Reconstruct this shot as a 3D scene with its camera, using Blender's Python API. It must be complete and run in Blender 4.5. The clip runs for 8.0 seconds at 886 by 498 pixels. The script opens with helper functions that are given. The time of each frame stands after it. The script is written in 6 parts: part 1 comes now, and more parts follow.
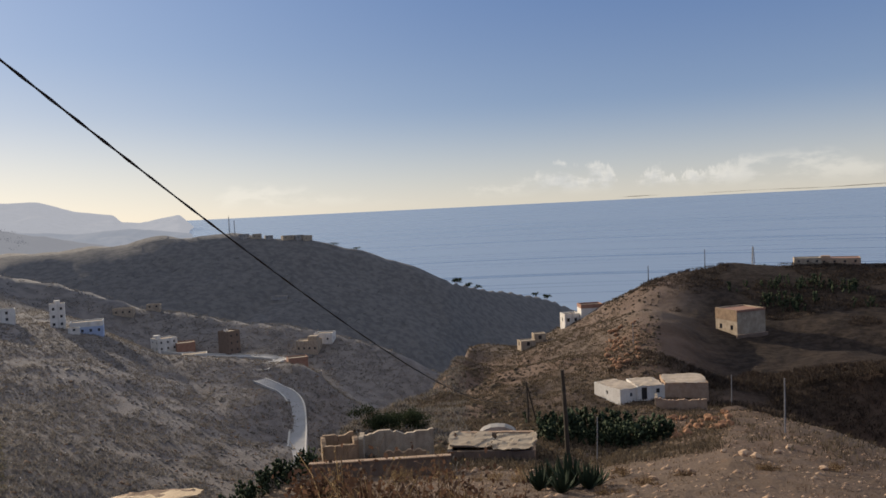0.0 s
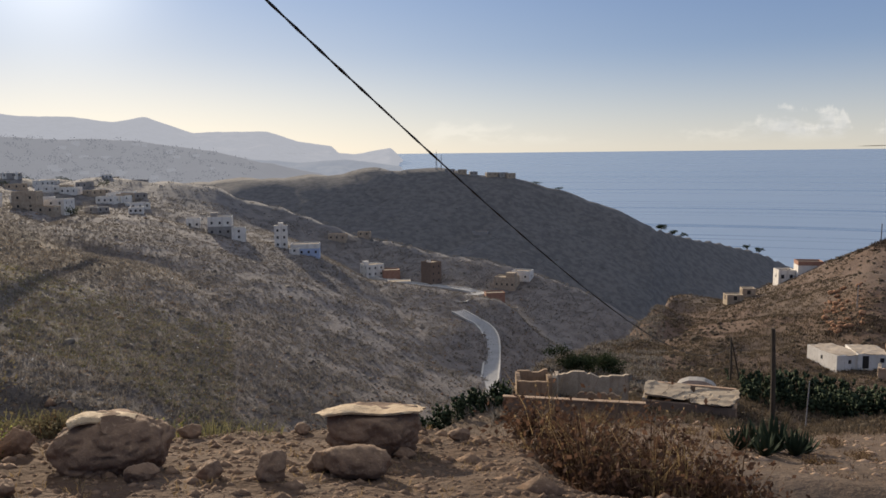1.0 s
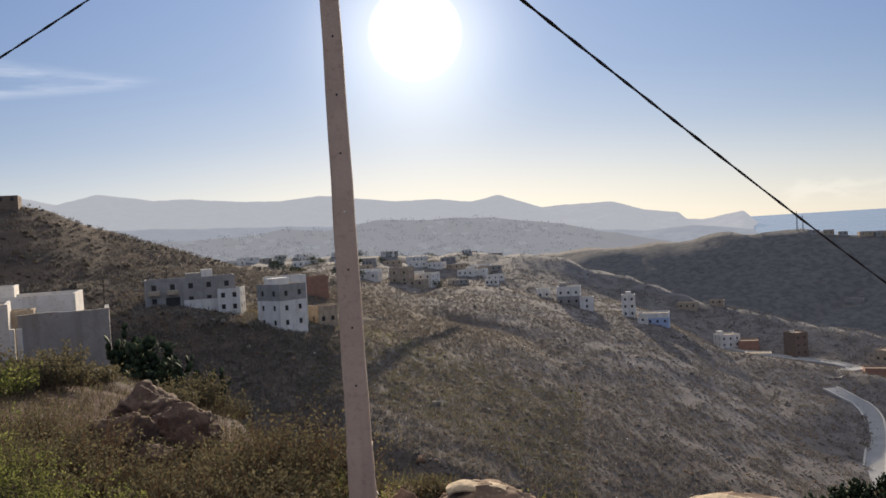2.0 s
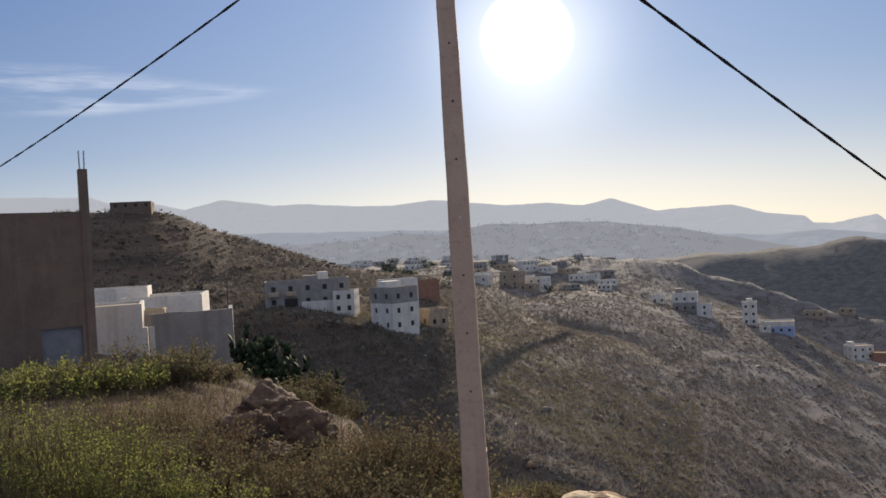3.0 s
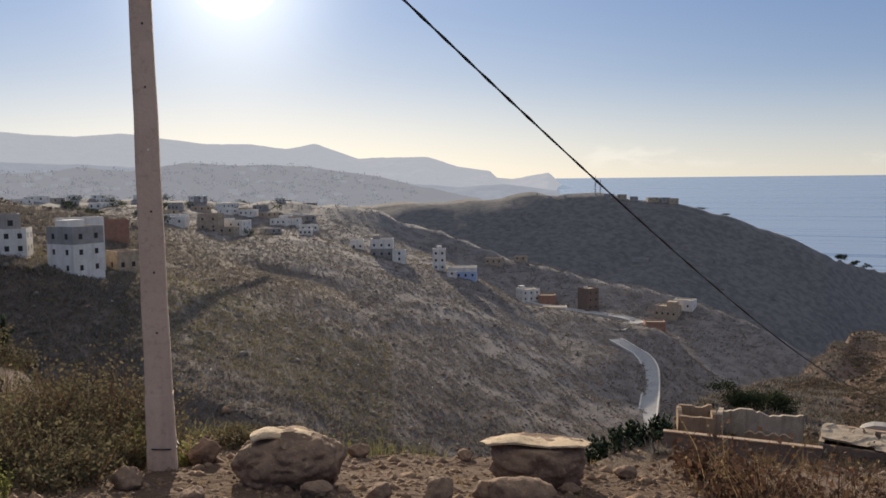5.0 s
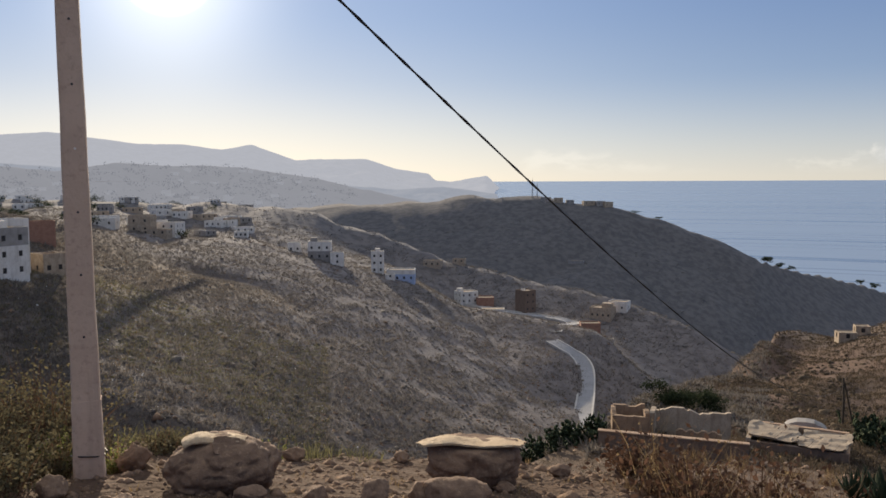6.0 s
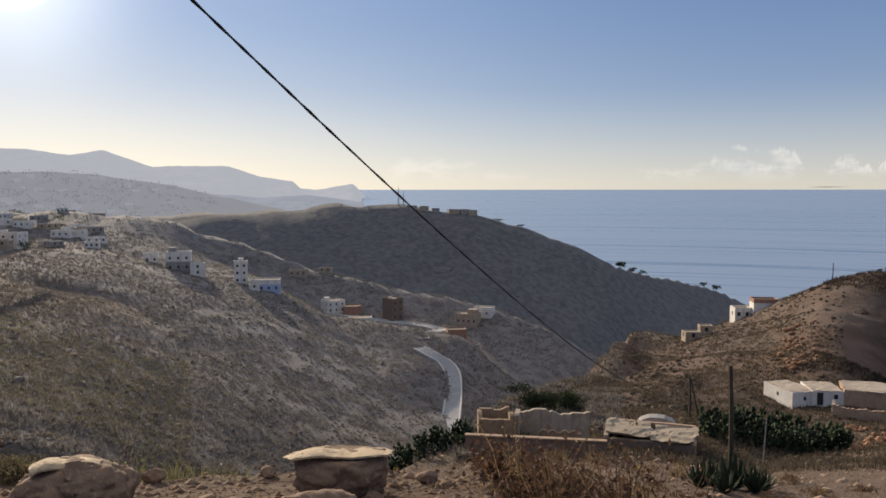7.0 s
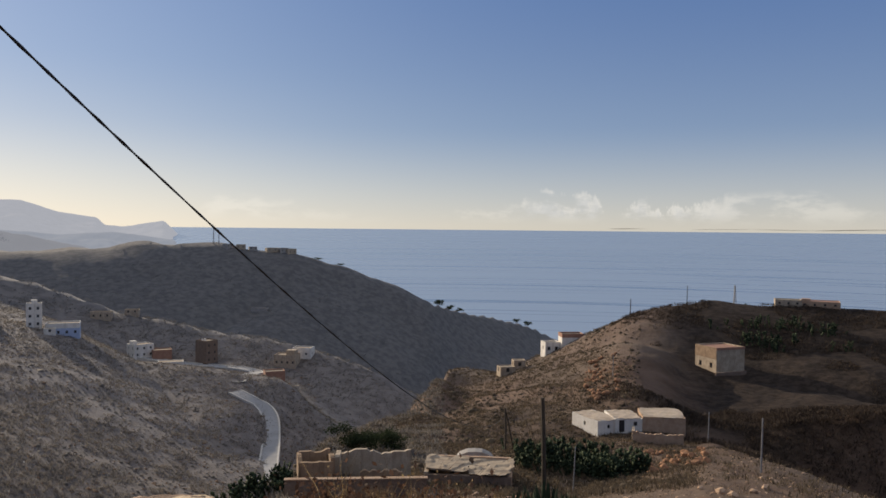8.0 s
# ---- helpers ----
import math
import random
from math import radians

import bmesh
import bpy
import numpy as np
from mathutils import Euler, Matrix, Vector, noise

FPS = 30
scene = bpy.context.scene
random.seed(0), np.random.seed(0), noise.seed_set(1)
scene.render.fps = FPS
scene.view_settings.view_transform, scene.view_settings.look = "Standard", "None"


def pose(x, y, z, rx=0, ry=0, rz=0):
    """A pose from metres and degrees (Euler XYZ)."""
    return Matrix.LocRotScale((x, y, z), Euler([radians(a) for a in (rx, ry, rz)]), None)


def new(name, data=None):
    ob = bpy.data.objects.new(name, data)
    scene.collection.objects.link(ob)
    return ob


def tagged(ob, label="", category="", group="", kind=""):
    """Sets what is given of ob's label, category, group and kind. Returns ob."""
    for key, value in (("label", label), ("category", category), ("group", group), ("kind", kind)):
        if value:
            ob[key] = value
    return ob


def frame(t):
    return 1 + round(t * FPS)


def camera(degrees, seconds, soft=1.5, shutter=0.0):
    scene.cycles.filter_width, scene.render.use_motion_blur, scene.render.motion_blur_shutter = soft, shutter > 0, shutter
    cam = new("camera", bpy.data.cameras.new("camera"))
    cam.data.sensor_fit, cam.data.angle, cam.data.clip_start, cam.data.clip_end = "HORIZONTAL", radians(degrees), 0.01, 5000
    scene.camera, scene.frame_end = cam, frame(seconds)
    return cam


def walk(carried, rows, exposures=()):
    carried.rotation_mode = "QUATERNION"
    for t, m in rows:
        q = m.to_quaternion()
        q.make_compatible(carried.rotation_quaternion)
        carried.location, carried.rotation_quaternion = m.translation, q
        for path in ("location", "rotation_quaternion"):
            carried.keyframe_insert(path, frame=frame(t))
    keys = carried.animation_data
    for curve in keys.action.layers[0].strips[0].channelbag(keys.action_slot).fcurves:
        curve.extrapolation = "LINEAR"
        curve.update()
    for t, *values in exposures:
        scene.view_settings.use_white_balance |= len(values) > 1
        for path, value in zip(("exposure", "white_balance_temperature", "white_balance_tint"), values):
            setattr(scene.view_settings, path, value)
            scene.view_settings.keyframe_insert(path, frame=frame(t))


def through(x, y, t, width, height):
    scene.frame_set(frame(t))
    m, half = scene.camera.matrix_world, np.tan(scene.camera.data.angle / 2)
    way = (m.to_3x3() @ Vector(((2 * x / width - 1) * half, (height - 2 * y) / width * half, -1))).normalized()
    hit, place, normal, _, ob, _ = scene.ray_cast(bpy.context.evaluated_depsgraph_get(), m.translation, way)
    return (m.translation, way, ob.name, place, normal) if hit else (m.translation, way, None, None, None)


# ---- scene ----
cam = camera(58.3, 8.0, soft=1.6)
# seconds, metres from the standing point, yaw, pitch and roll in degrees
PATH = [
    (0.0, 0.350, -0.025, -0.002, 0.06, -2.97, 2.79),
    (0.5, 0.129, -0.108, -0.035, 6.67, -6.01, 3.07),
    (1.0, 0.065, 0.054, -0.061, 14.67, -6.89, 0.60),
    (1.5, 0.021, 0.050, -0.015, 26.56, -4.62, 2.24),
    (2.0, -0.079, 0.047, 0.008, 39.16, -1.05, 3.44),
    (2.2, -0.082, 0.044, 0.016, 43.31, -0.75, 3.38),
    (2.75, -0.12, 0.044, 0.03, 48.0, -0.35, 3.3),
    (3.3, -0.144, 0.045, 0.016, 43.58, -0.72, 3.27),
    (3.5, -0.135, 0.053, 0.002, 39.49, -1.60, 3.18),
    (4.0, -0.085, 0.046, -0.017, 29.41, -3.82, 2.00),
    (5.3, -0.043, 0.027, -0.011, 24.75, -5.12, 0.50),
    (5.5, -0.033, 0.023, -0.011, 23.30, -5.07, 0.34),
    (6.0, -0.021, 0.016, -0.016, 21.55, -4.86, 0.22),
    (6.5, -0.010, -0.006, 0.008, 18.52, -4.56, 0.09),
    (7.0, 0.011, -0.055, 0.020, 11.95, -4.29, 0.03),
    (7.5, 0.018, -0.082, 0.015, 3.78, -3.34, -0.41),
    (8.0, -0.055, -0.09, -0.015, -0.96, -1.42, -0.56),
]
walk(cam, [(t, pose(x, y, z, 90 + p, r, w)) for t, x, y, z, w, p, r in PATH], [(0.0, 0.4), (0.3, 0.25), (0.6, 0.2), (0.9, 0.4), (1.2, 0.5), (2.2, 0.5), (6.8, 0.5), (7.5, 0.34), (8.0, 0.34)])

# ---- light ----
SUN_A, SUN_EL = 40.3, 14.2
SUN_DIR = Vector((-math.sin(radians(SUN_A)) * math.cos(radians(SUN_EL)), math.cos(radians(SUN_A)) * math.cos(radians(SUN_EL)), math.sin(radians(SUN_EL))))
scene.view_settings.exposure = 0.45


def bearing(a, el=0.0):
    """A unit vector a degrees left of north and el degrees up."""
    a, el = radians(a), radians(el)
    return Vector((-math.sin(a) * math.cos(el), math.cos(a) * math.cos(el), math.sin(el)))


class Net:
    """Short-hand for building node trees."""

    def __init__(self, tree):
        self.tree = tree
        tree.nodes.clear()

    def add(self, kind, **props):
        node = self.tree.nodes.new(kind)
        ins = props.pop("ins", {})
        for key, value in props.items():
            setattr(node, key, value)
        for key, value in ins.items():
            if isinstance(value, bpy.types.NodeSocket):
                self.tree.links.new(value, node.inputs[key])
            else:
                node.inputs[key].default_value = value
        return node

    def math(self, op, a, b=0.0, clamp=False):
        return self.add("ShaderNodeMath", operation=op, use_clamp=clamp, ins={0: a, 1: b}).outputs[0]

    def mix(self, fac, a, b, blend="MIX"):
        n = self.add("ShaderNodeMix", data_type="RGBA", blend_type=blend, ins={0: fac, 6: a, 7: b})
        return n.outputs[2]

    def span(self, value, lo, hi, a=0.0, b=1.0, smooth=True):
        n = self.add("ShaderNodeMapRange", interpolation_type="SMOOTHSTEP" if smooth else "LINEAR", ins={0: value, 1: lo, 2: hi, 3: a, 4: b})
        return n.outputs[0]

    def noise(self, vec, scale, detail=4.0, rough=0.55):
        return self.add("ShaderNodeTexNoise", ins={"Vector": vec, "Scale": scale, "Detail": detail, "Roughness": rough}).outputs[0]


def build_sky():
    world = bpy.data.worlds.new("sky")
    scene.world = world
    world.use_nodes = True
    n = Net(world.node_tree)
    sky = n.add("ShaderNodeTexSky", sky_type="NISHITA", sun_disc=False, sun_elevation=radians(SUN_EL), sun_rotation=radians(-SUN_A), altitude=100, air_density=1.0, dust_density=0.4, ozone_density=2.0)
    way = n.add("ShaderNodeTexCoord").outputs["Generated"]
    xyz = n.add("ShaderNodeSeparateXYZ", ins={0: way})
    up = xyz.outputs[2]
    # deep blue higher up, pale and slightly yellow in the humid air low down
    # the bright neutral zenith, above the view, is added to fill the shade
    blue = n.mix(n.span(up, 0.40, 0.85), SKY_BLUE, SKY_ZENITH)
    blue = n.mix(n.math("POWER", n.span(up, 0.46, 0.0, smooth=False), 2.2), blue, SKY_LOW)
    blue = n.mix(n.math("POWER", n.span(up, 0.13, 0.0, smooth=False), 1.6), blue, SKY_RIM)
    base = n.mix(SKY_SHARE, blue, sky.outputs[0])
    # bright disc and aureole of the low sun
    dot = n.add("ShaderNodeVectorMath", operation="DOT_PRODUCT", ins={0: way, 1: tuple(SUN_DIR)}).outputs["Value"]
    core = n.span(dot, math.cos(radians(3.4)), math.cos(radians(0.9)))
    ring = n.math("POWER", n.math("MAXIMUM", dot, 0.0), 220.0)
    wide = n.math("POWER", n.math("MAXIMUM", dot, 0.0), 6.0)
    glow = n.math("ADD", n.math("MULTIPLY", ring, GLOW[0]), n.math("MULTIPLY", core, 22.0))
    veil = n.math("MULTIPLY", wide, GLOW[1])
    base = n.mix(1.0, base, n.mix(1.0, (0.84, 0.95, 1.05, 1), n.add("ShaderNodeCombineXYZ", ins={0: veil, 1: veil, 2: veil}).outputs[0], "MULTIPLY"), "ADD")
    low_air = n.math("MULTIPLY", n.math("POWER", n.span(up, 0.2, 0.0, smooth=False), 1.5), n.math("POWER", n.math("MAXIMUM", dot, 0.0), 9.0))
    base = n.mix(n.math("MULTIPLY", low_air, 0.55), base, (9.2, 7.7, 5.4, 1))
    # low bank of cumulus over the sea and thin streaks higher up
    flat = n.add("ShaderNodeMapping", ins={"Vector": way, "Scale": (1, 1, 2.6)}).outputs[0]
    puff = n.noise(flat, 22.0, 9.0, 0.6)
    big = n.noise(n.add("ShaderNodeMapping", ins={"Vector": way, "Location": (0.33, 0.1, 0), "Scale": (1, 1, 0.2)}).outputs[0], 5.5, 2.0)
    lumps = n.noise(n.add("ShaderNodeMapping", ins={"Vector": way, "Scale": (1, 1, 0.5)}).outputs[0], 30.0, 5.0, 0.65)
    near_bank = n.span(n.add("ShaderNodeVectorMath", operation="DOT_PRODUCT", ins={0: way, 1: tuple(bearing(-13.5, 0))}).outputs["Value"], math.cos(radians(9.5)), math.cos(radians(3)))
    top = n.math("ADD", n.span(big, 0.38, 0.68, 0.016, 0.05), n.math("MULTIPLY", near_bank, n.span(lumps, 0.36, 0.66, -0.006, 0.026)))
    inside = n.span(n.math("SUBTRACT", top, up), -0.002, 0.012)
    soft = n.math("MULTIPLY", n.math("MULTIPLY", n.span(puff, 0.42, 0.62), inside), n.math("MULTIPLY", n.span(up, 0.004, 0.024), 0.24))
    crisp = n.math("MULTIPLY", n.math("MULTIPLY", n.span(puff, 0.36, 0.56), inside), n.math("MULTIPLY", near_bank, n.math("MULTIPLY", n.span(up, 0.01, 0.024), 0.36)))
    lit = n.mix(n.span(n.math("SUBTRACT", top, up), 0.0, 0.03), (7.6, 7.2, 6.6, 1), (4.4, 4.6, 5.0, 1))
    base = n.mix(soft, base, (8.0, 7.5, 6.6, 1))
    base = n.mix(crisp, base, lit)
    streak = n.add("ShaderNodeMapping", ins={"Vector": way, "Location": (0.1, 0.2, 0.4), "Scale": (1.6, 1.6, 16)}).outputs[0]
    wisp = n.span(n.noise(streak, 2.4, 7.0, 0.6), 0.36, 0.62)
    round_to = n.math("ARCTAN2", n.math("MULTIPLY", xyz.outputs[0], -1.0), xyz.outputs[1])
    half = n.span(round_to, radians(57.5), radians(70), 0.002, 0.03, smooth=False)
    off = n.math("ABSOLUTE", n.math("SUBTRACT", up, n.math("ADD", 0.199, n.math("MULTIPLY", n.math("SUBTRACT", n.noise(streak, 1.1, 3.0), 0.5), 0.03))))
    at_wisp = n.math("MULTIPLY", n.span(n.math("SUBTRACT", half, off), -0.004, 0.014), n.math("MULTIPLY", n.span(round_to, radians(56.5), radians(61)), n.span(round_to, radians(92), radians(78))))
    base = n.mix(n.math("MULTIPLY", n.math("MULTIPLY", wisp, at_wisp), 0.42), base, (7.6, 7.7, 8.0, 1))
    warm = n.mix(1.0, (1.0, 0.93, 0.78, 1), n.add("ShaderNodeCombineXYZ", ins={0: glow, 1: glow, 2: glow}).outputs[0], "MULTIPLY")
    total = n.mix(1.0, base, warm, "ADD")
    back = n.add("ShaderNodeBackground", ins={"Color": total, "Strength": SKY_POWER})
    n.add("ShaderNodeOutputWorld", ins={"Surface": back.outputs[0]})


SKY_POWER = 0.10
SKY_BLUE, SKY_ZENITH = (0.56, 1.2, 2.95, 1), (4.9, 4.85, 4.8, 1)
SKY_LOW, SKY_RIM = (2.8, 3.5, 4.3, 1), (4.9, 4.6, 4.0, 1)
SKY_SHARE = 0.06
GLOW = (4.6, 1.6)
build_sky()
lamp = bpy.data.lights.new("sun", "SUN")
lamp.energy, lamp.angle, lamp.color = 4.2, radians(0.6), (1.0, 0.83, 0.62)
sun = new("sun", lamp)
sun.matrix_world = Matrix.Translation((0, 0, 60)) @ (-SUN_DIR).to_track_quat("-Z", "Y").to_matrix().to_4x4()


# ---- materials ----
def surface(name, colors, size=1.0, rough=0.85, bump=0.4, bump_size=None, metal=0.0, streaks=0.0, per_object=0.0, island=0.0, spec=0.3):
    """A weathered surface: two colours in broad patches, a third in fine grain, with relief. size: metres of a broad patch."""
    m = bpy.data.materials.new(name)
    m.use_nodes = True
    n = Net(m.node_tree)
    where = n.add("ShaderNodeTexCoord").outputs["Object"]
    a, b, c = [(*q, 1) for q in colors]
    broad = n.noise(where, 1.0 / size, 5.0, 0.6)
    fine = n.noise(where, 9.0 / size, 6.0, 0.65)
    col = n.mix(n.span(broad, 0.35, 0.65), a, b)
    col = n.mix(n.span(fine, 0.5, 0.75, 0.0, 0.8), col, c)
    if streaks:
        tall = n.add("ShaderNodeMapping", ins={"Vector": where, "Scale": (3, 3, 0.25)}).outputs[0]
        run = n.span(n.noise(tall, 1.2 / size, 4.0), 0.5, 0.7, 0.0, streaks)
        col = n.mix(run, col, c)
    if per_object:
        rnd = n.add("ShaderNodeObjectInfo").outputs["Random"]
        col = n.mix(per_object, col, n.mix(rnd, a, b), "MIX")
    if island:
        rnd = n.add("ShaderNodeNewGeometry").outputs["Random Per Island"]
        col = n.mix(island, col, n.mix(rnd, a, b))
    relief = n.noise(where, 1.0 / (bump_size or size * 0.08), 6.0, 0.6)
    bm = n.add("ShaderNodeBump", ins={"Strength": bump, "Distance": (bump_size or size * 0.08) * 0.5, "Height": relief})
    rr = n.span(fine, 0.3, 0.7, rough - 0.08, min(1.0, rough + 0.08))
    p = n.add("ShaderNodeBsdfPrincipled", ins={"Base Color": col, "Roughness": rr, "Metallic": metal, "Specular IOR Level": spec, "Normal": bm.outputs[0]})
    n.add("ShaderNodeOutputMaterial", ins={"Surface": p.outputs[0]})
    return m


def leaf_surface(name, dark, light, through=0.35, rough=0.8):
    """Leaves and blades: colour varies leaf by leaf, light shines through."""
    m = bpy.data.materials.new(name)
    m.use_nodes = True
    n = Net(m.node_tree)
    rnd = n.add("ShaderNodeNewGeometry").outputs["Random Per Island"]
    col = n.mix(rnd, (*dark, 1), (*light, 1))
    p = n.add("ShaderNodeBsdfPrincipled", ins={"Base Color": col, "Roughness": rough, "Specular IOR Level": 0.1})
    t = n.add("ShaderNodeBsdfTranslucent", ins={"Color": col})
    mix = n.add("ShaderNodeMixShader", ins={0: through, 1: p.outputs[0], 2: t.outputs[0]})
    n.add("ShaderNodeOutputMaterial", ins={"Surface": mix.outputs[0]})
    return m


HAZE_SHEEN = 0.09  # bluish sheen on the valley scrub, standing in for haze against the light


def build_ground_material():
    """Dry hill soil: pale earth, ochre and reddish patches, dark low scrub in clumps, more of it in the valley."""
    m = bpy.data.materials.new("dry_hillside")
    m.use_nodes = True
    n = Net(m.node_tree)
    where = n.add("ShaderNodeTexCoord").outputs["Object"]
    xyz = n.add("ShaderNodeSeparateXYZ", ins={0: where})
    flat = n.add("ShaderNodeCombineXYZ", ins={0: xyz.outputs[0], 1: xyz.outputs[1], 2: 0.0}).outputs[0]
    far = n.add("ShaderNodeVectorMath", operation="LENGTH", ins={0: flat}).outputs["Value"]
    broad = n.noise(where, 0.02, 5.0)
    mid = n.noise(where, 0.16, 6.0, 0.6)
    clump = n.noise(where, 0.55, 5.0, 0.7)
    fine = n.noise(where, 4.0, 6.0, 0.65)
    grit = n.noise(where, 24.0, 4.0, 0.6)
    soil = n.mix(n.span(mid, 0.35, 0.65), (0.185, 0.122, 0.077, 1), (0.12, 0.078, 0.051, 1))
    soil = n.mix(n.span(broad, 0.36, 0.6, 0.0, 0.85), soil, (0.19, 0.092, 0.048, 1))
    soil = n.mix(n.span(fine, 0.52, 0.72, 0.0, 0.7), soil, (0.29, 0.215, 0.145, 1))
    soil = n.mix(n.span(grit, 0.48, 0.66, 0.0, 0.8), soil, (0.09, 0.065, 0.045, 1))
    # the valley and the headland carry garrigue, the eastern hill bare ochre earth
    east = n.span(n.math("ADD", xyz.outputs[0], n.math("MULTIPLY", xyz.outputs[1], -0.02)), -32.0, -12.0)
    bare = n.math("MULTIPLY", east, n.span(xyz.outputs[1], 330.0, 230.0))
    close = n.span(far, 45.0, 14.0)
    bare = n.math("MAXIMUM", bare, close)
    # scrub runs from dark brown nearby to grey-blue far off, haze in its colour
    scrub = n.mix(n.span(mid, 0.4, 0.6), (0.135, 0.121, 0.116, 1), (0.205, 0.184, 0.174, 1))
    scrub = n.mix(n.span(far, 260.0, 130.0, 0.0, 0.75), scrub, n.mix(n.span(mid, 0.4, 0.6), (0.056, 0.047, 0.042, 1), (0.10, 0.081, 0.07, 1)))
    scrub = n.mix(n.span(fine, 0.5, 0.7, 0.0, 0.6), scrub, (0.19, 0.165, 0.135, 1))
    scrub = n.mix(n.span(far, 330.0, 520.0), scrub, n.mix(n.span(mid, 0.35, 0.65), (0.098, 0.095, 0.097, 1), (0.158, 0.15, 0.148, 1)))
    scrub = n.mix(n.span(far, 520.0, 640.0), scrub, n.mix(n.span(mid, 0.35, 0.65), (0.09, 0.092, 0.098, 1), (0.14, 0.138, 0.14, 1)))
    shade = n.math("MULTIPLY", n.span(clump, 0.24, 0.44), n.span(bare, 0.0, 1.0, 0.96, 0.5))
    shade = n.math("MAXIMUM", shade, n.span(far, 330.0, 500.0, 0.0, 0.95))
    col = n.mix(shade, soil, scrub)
    # flank east of the gully path: dark soil with its shade in the colour
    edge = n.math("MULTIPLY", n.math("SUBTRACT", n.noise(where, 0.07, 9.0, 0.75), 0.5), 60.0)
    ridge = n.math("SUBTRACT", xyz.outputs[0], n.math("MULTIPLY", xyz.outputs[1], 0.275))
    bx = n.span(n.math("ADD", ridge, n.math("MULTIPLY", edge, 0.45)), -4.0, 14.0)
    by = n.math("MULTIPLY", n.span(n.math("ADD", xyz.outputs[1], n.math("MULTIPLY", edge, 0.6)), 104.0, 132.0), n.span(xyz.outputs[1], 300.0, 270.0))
    dark_flank = n.math("MULTIPLY", n.math("MULTIPLY", bx, by), n.span(mid, 0.28, 0.62, 0.93, 1.0))
    col = n.mix(dark_flank, col, n.mix(n.span(clump, 0.4, 0.6), (0.02, 0.015, 0.012, 1), (0.045, 0.033, 0.026, 1)))
    # reddish brown earth of the western hill, in long level bands
    level = n.add("ShaderNodeMapping", ins={"Vector": where, "Scale": (0.012, 0.012, 0.32)}).outputs[0]
    bands = n.noise(level, 1.0, 6.0, 0.62)
    west = n.math("MULTIPLY", n.span(xyz.outputs[0], -118.0, -150.0), n.span(xyz.outputs[1], 240.0, 195.0))
    earth = n.mix(n.span(bands, 0.40, 0.60), (0.046, 0.033, 0.028, 1), (0.11, 0.078, 0.058, 1))
    earth = n.mix(n.span(clump, 0.45, 0.66, 0.0, 0.6), earth, (0.066, 0.06, 0.04, 1))
    col = n.mix(n.math("MULTIPLY", west, 0.9), col, earth)
    col = n.mix(n.math("MULTIPLY", n.span(far, 17.0, 12.0), n.span(n.noise(where, 1.3, 6.0, 0.7), 0.38, 0.6, 1.0, 0.35)), col, (0.095, 0.06, 0.04, 1))
    relief = n.math("ADD", n.math("MULTIPLY", fine, 0.10), n.math("ADD", n.math("MULTIPLY", clump, 0.5), n.math("MULTIPLY", grit, 0.02)))
    bm = n.add("ShaderNodeBump", ins={"Strength": n.span(far, 220.0, 480.0, 0.8, 0.35), "Distance": 1.0, "Height": relief})
    p = n.add("ShaderNodeBsdfPrincipled", ins={"Base Color": col, "Roughness": 0.95, "Specular IOR Level": 0.1, "Normal": bm.outputs[0], "Sheen Weight": n.math("MULTIPLY", n.math("SUBTRACT", 1.0, n.math("MAXIMUM", n.math("MAXIMUM", bare, n.span(far, 480.0, 620.0, 0.0, 0.6)), n.math("MULTIPLY", west, 0.7))), HAZE_SHEEN), "Sheen Roughness": 0.5, "Sheen Tint": (0.8, 0.88, 1.0, 1)})
    n.add("ShaderNodeOutputMaterial", ins={"Surface": p.outputs[0]})
    return m


def build_sea_material():
    m = bpy.data.materials.new("sea_water")
    m.use_nodes = True
    n = Net(m.node_tree)
    where = n.add("ShaderNodeTexCoord").outputs["Object"]
    lanes = n.add("ShaderNodeMapping", ins={"Vector": where, "Rotation": (0, 0, radians(-12)), "Scale": (0.00018, 0.0026, 1)}).outputs[0]
    band = n.span(n.noise(lanes, 1.0, 4.0, 0.55), 0.53, 0.63)
    col = n.mix(band, (0.30, 0.36, 0.43, 1), (0.13, 0.18, 0.26, 1))
    waves = n.noise(n.add("ShaderNodeMapping", ins={"Vector": where, "Scale": (0.02, 0.05, 1)}).outputs[0], 1.0, 6.0, 0.7)
    bm = n.add("ShaderNodeBump", ins={"Strength": 0.03, "Distance": 2.0, "Height": waves})
    rough = n.span(band, 0.0, 1.0, 0.20, 0.12)
    p = n.add("ShaderNodeBsdfPrincipled", ins={"Base Color": col, "Roughness": rough, "IOR": 1.33, "Specular IOR Level": n.span(band, 0.0, 1.0, 0.8, 0.35), "Normal": bm.outputs[0]})
    n.add("ShaderNodeOutputMaterial", ins={"Surface": p.outputs[0]})
    return m


def haze_glow_surface(name, color, glow):
    """Far ranges, with the bright haze before them put in as emission."""
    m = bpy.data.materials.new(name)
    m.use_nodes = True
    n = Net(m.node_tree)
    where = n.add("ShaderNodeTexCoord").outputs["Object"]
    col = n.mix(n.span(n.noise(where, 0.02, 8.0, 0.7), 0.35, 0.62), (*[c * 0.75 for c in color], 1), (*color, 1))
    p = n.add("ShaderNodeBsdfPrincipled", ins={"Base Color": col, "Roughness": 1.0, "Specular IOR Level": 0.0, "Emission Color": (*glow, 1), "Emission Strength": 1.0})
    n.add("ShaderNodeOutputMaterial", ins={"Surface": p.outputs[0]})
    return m


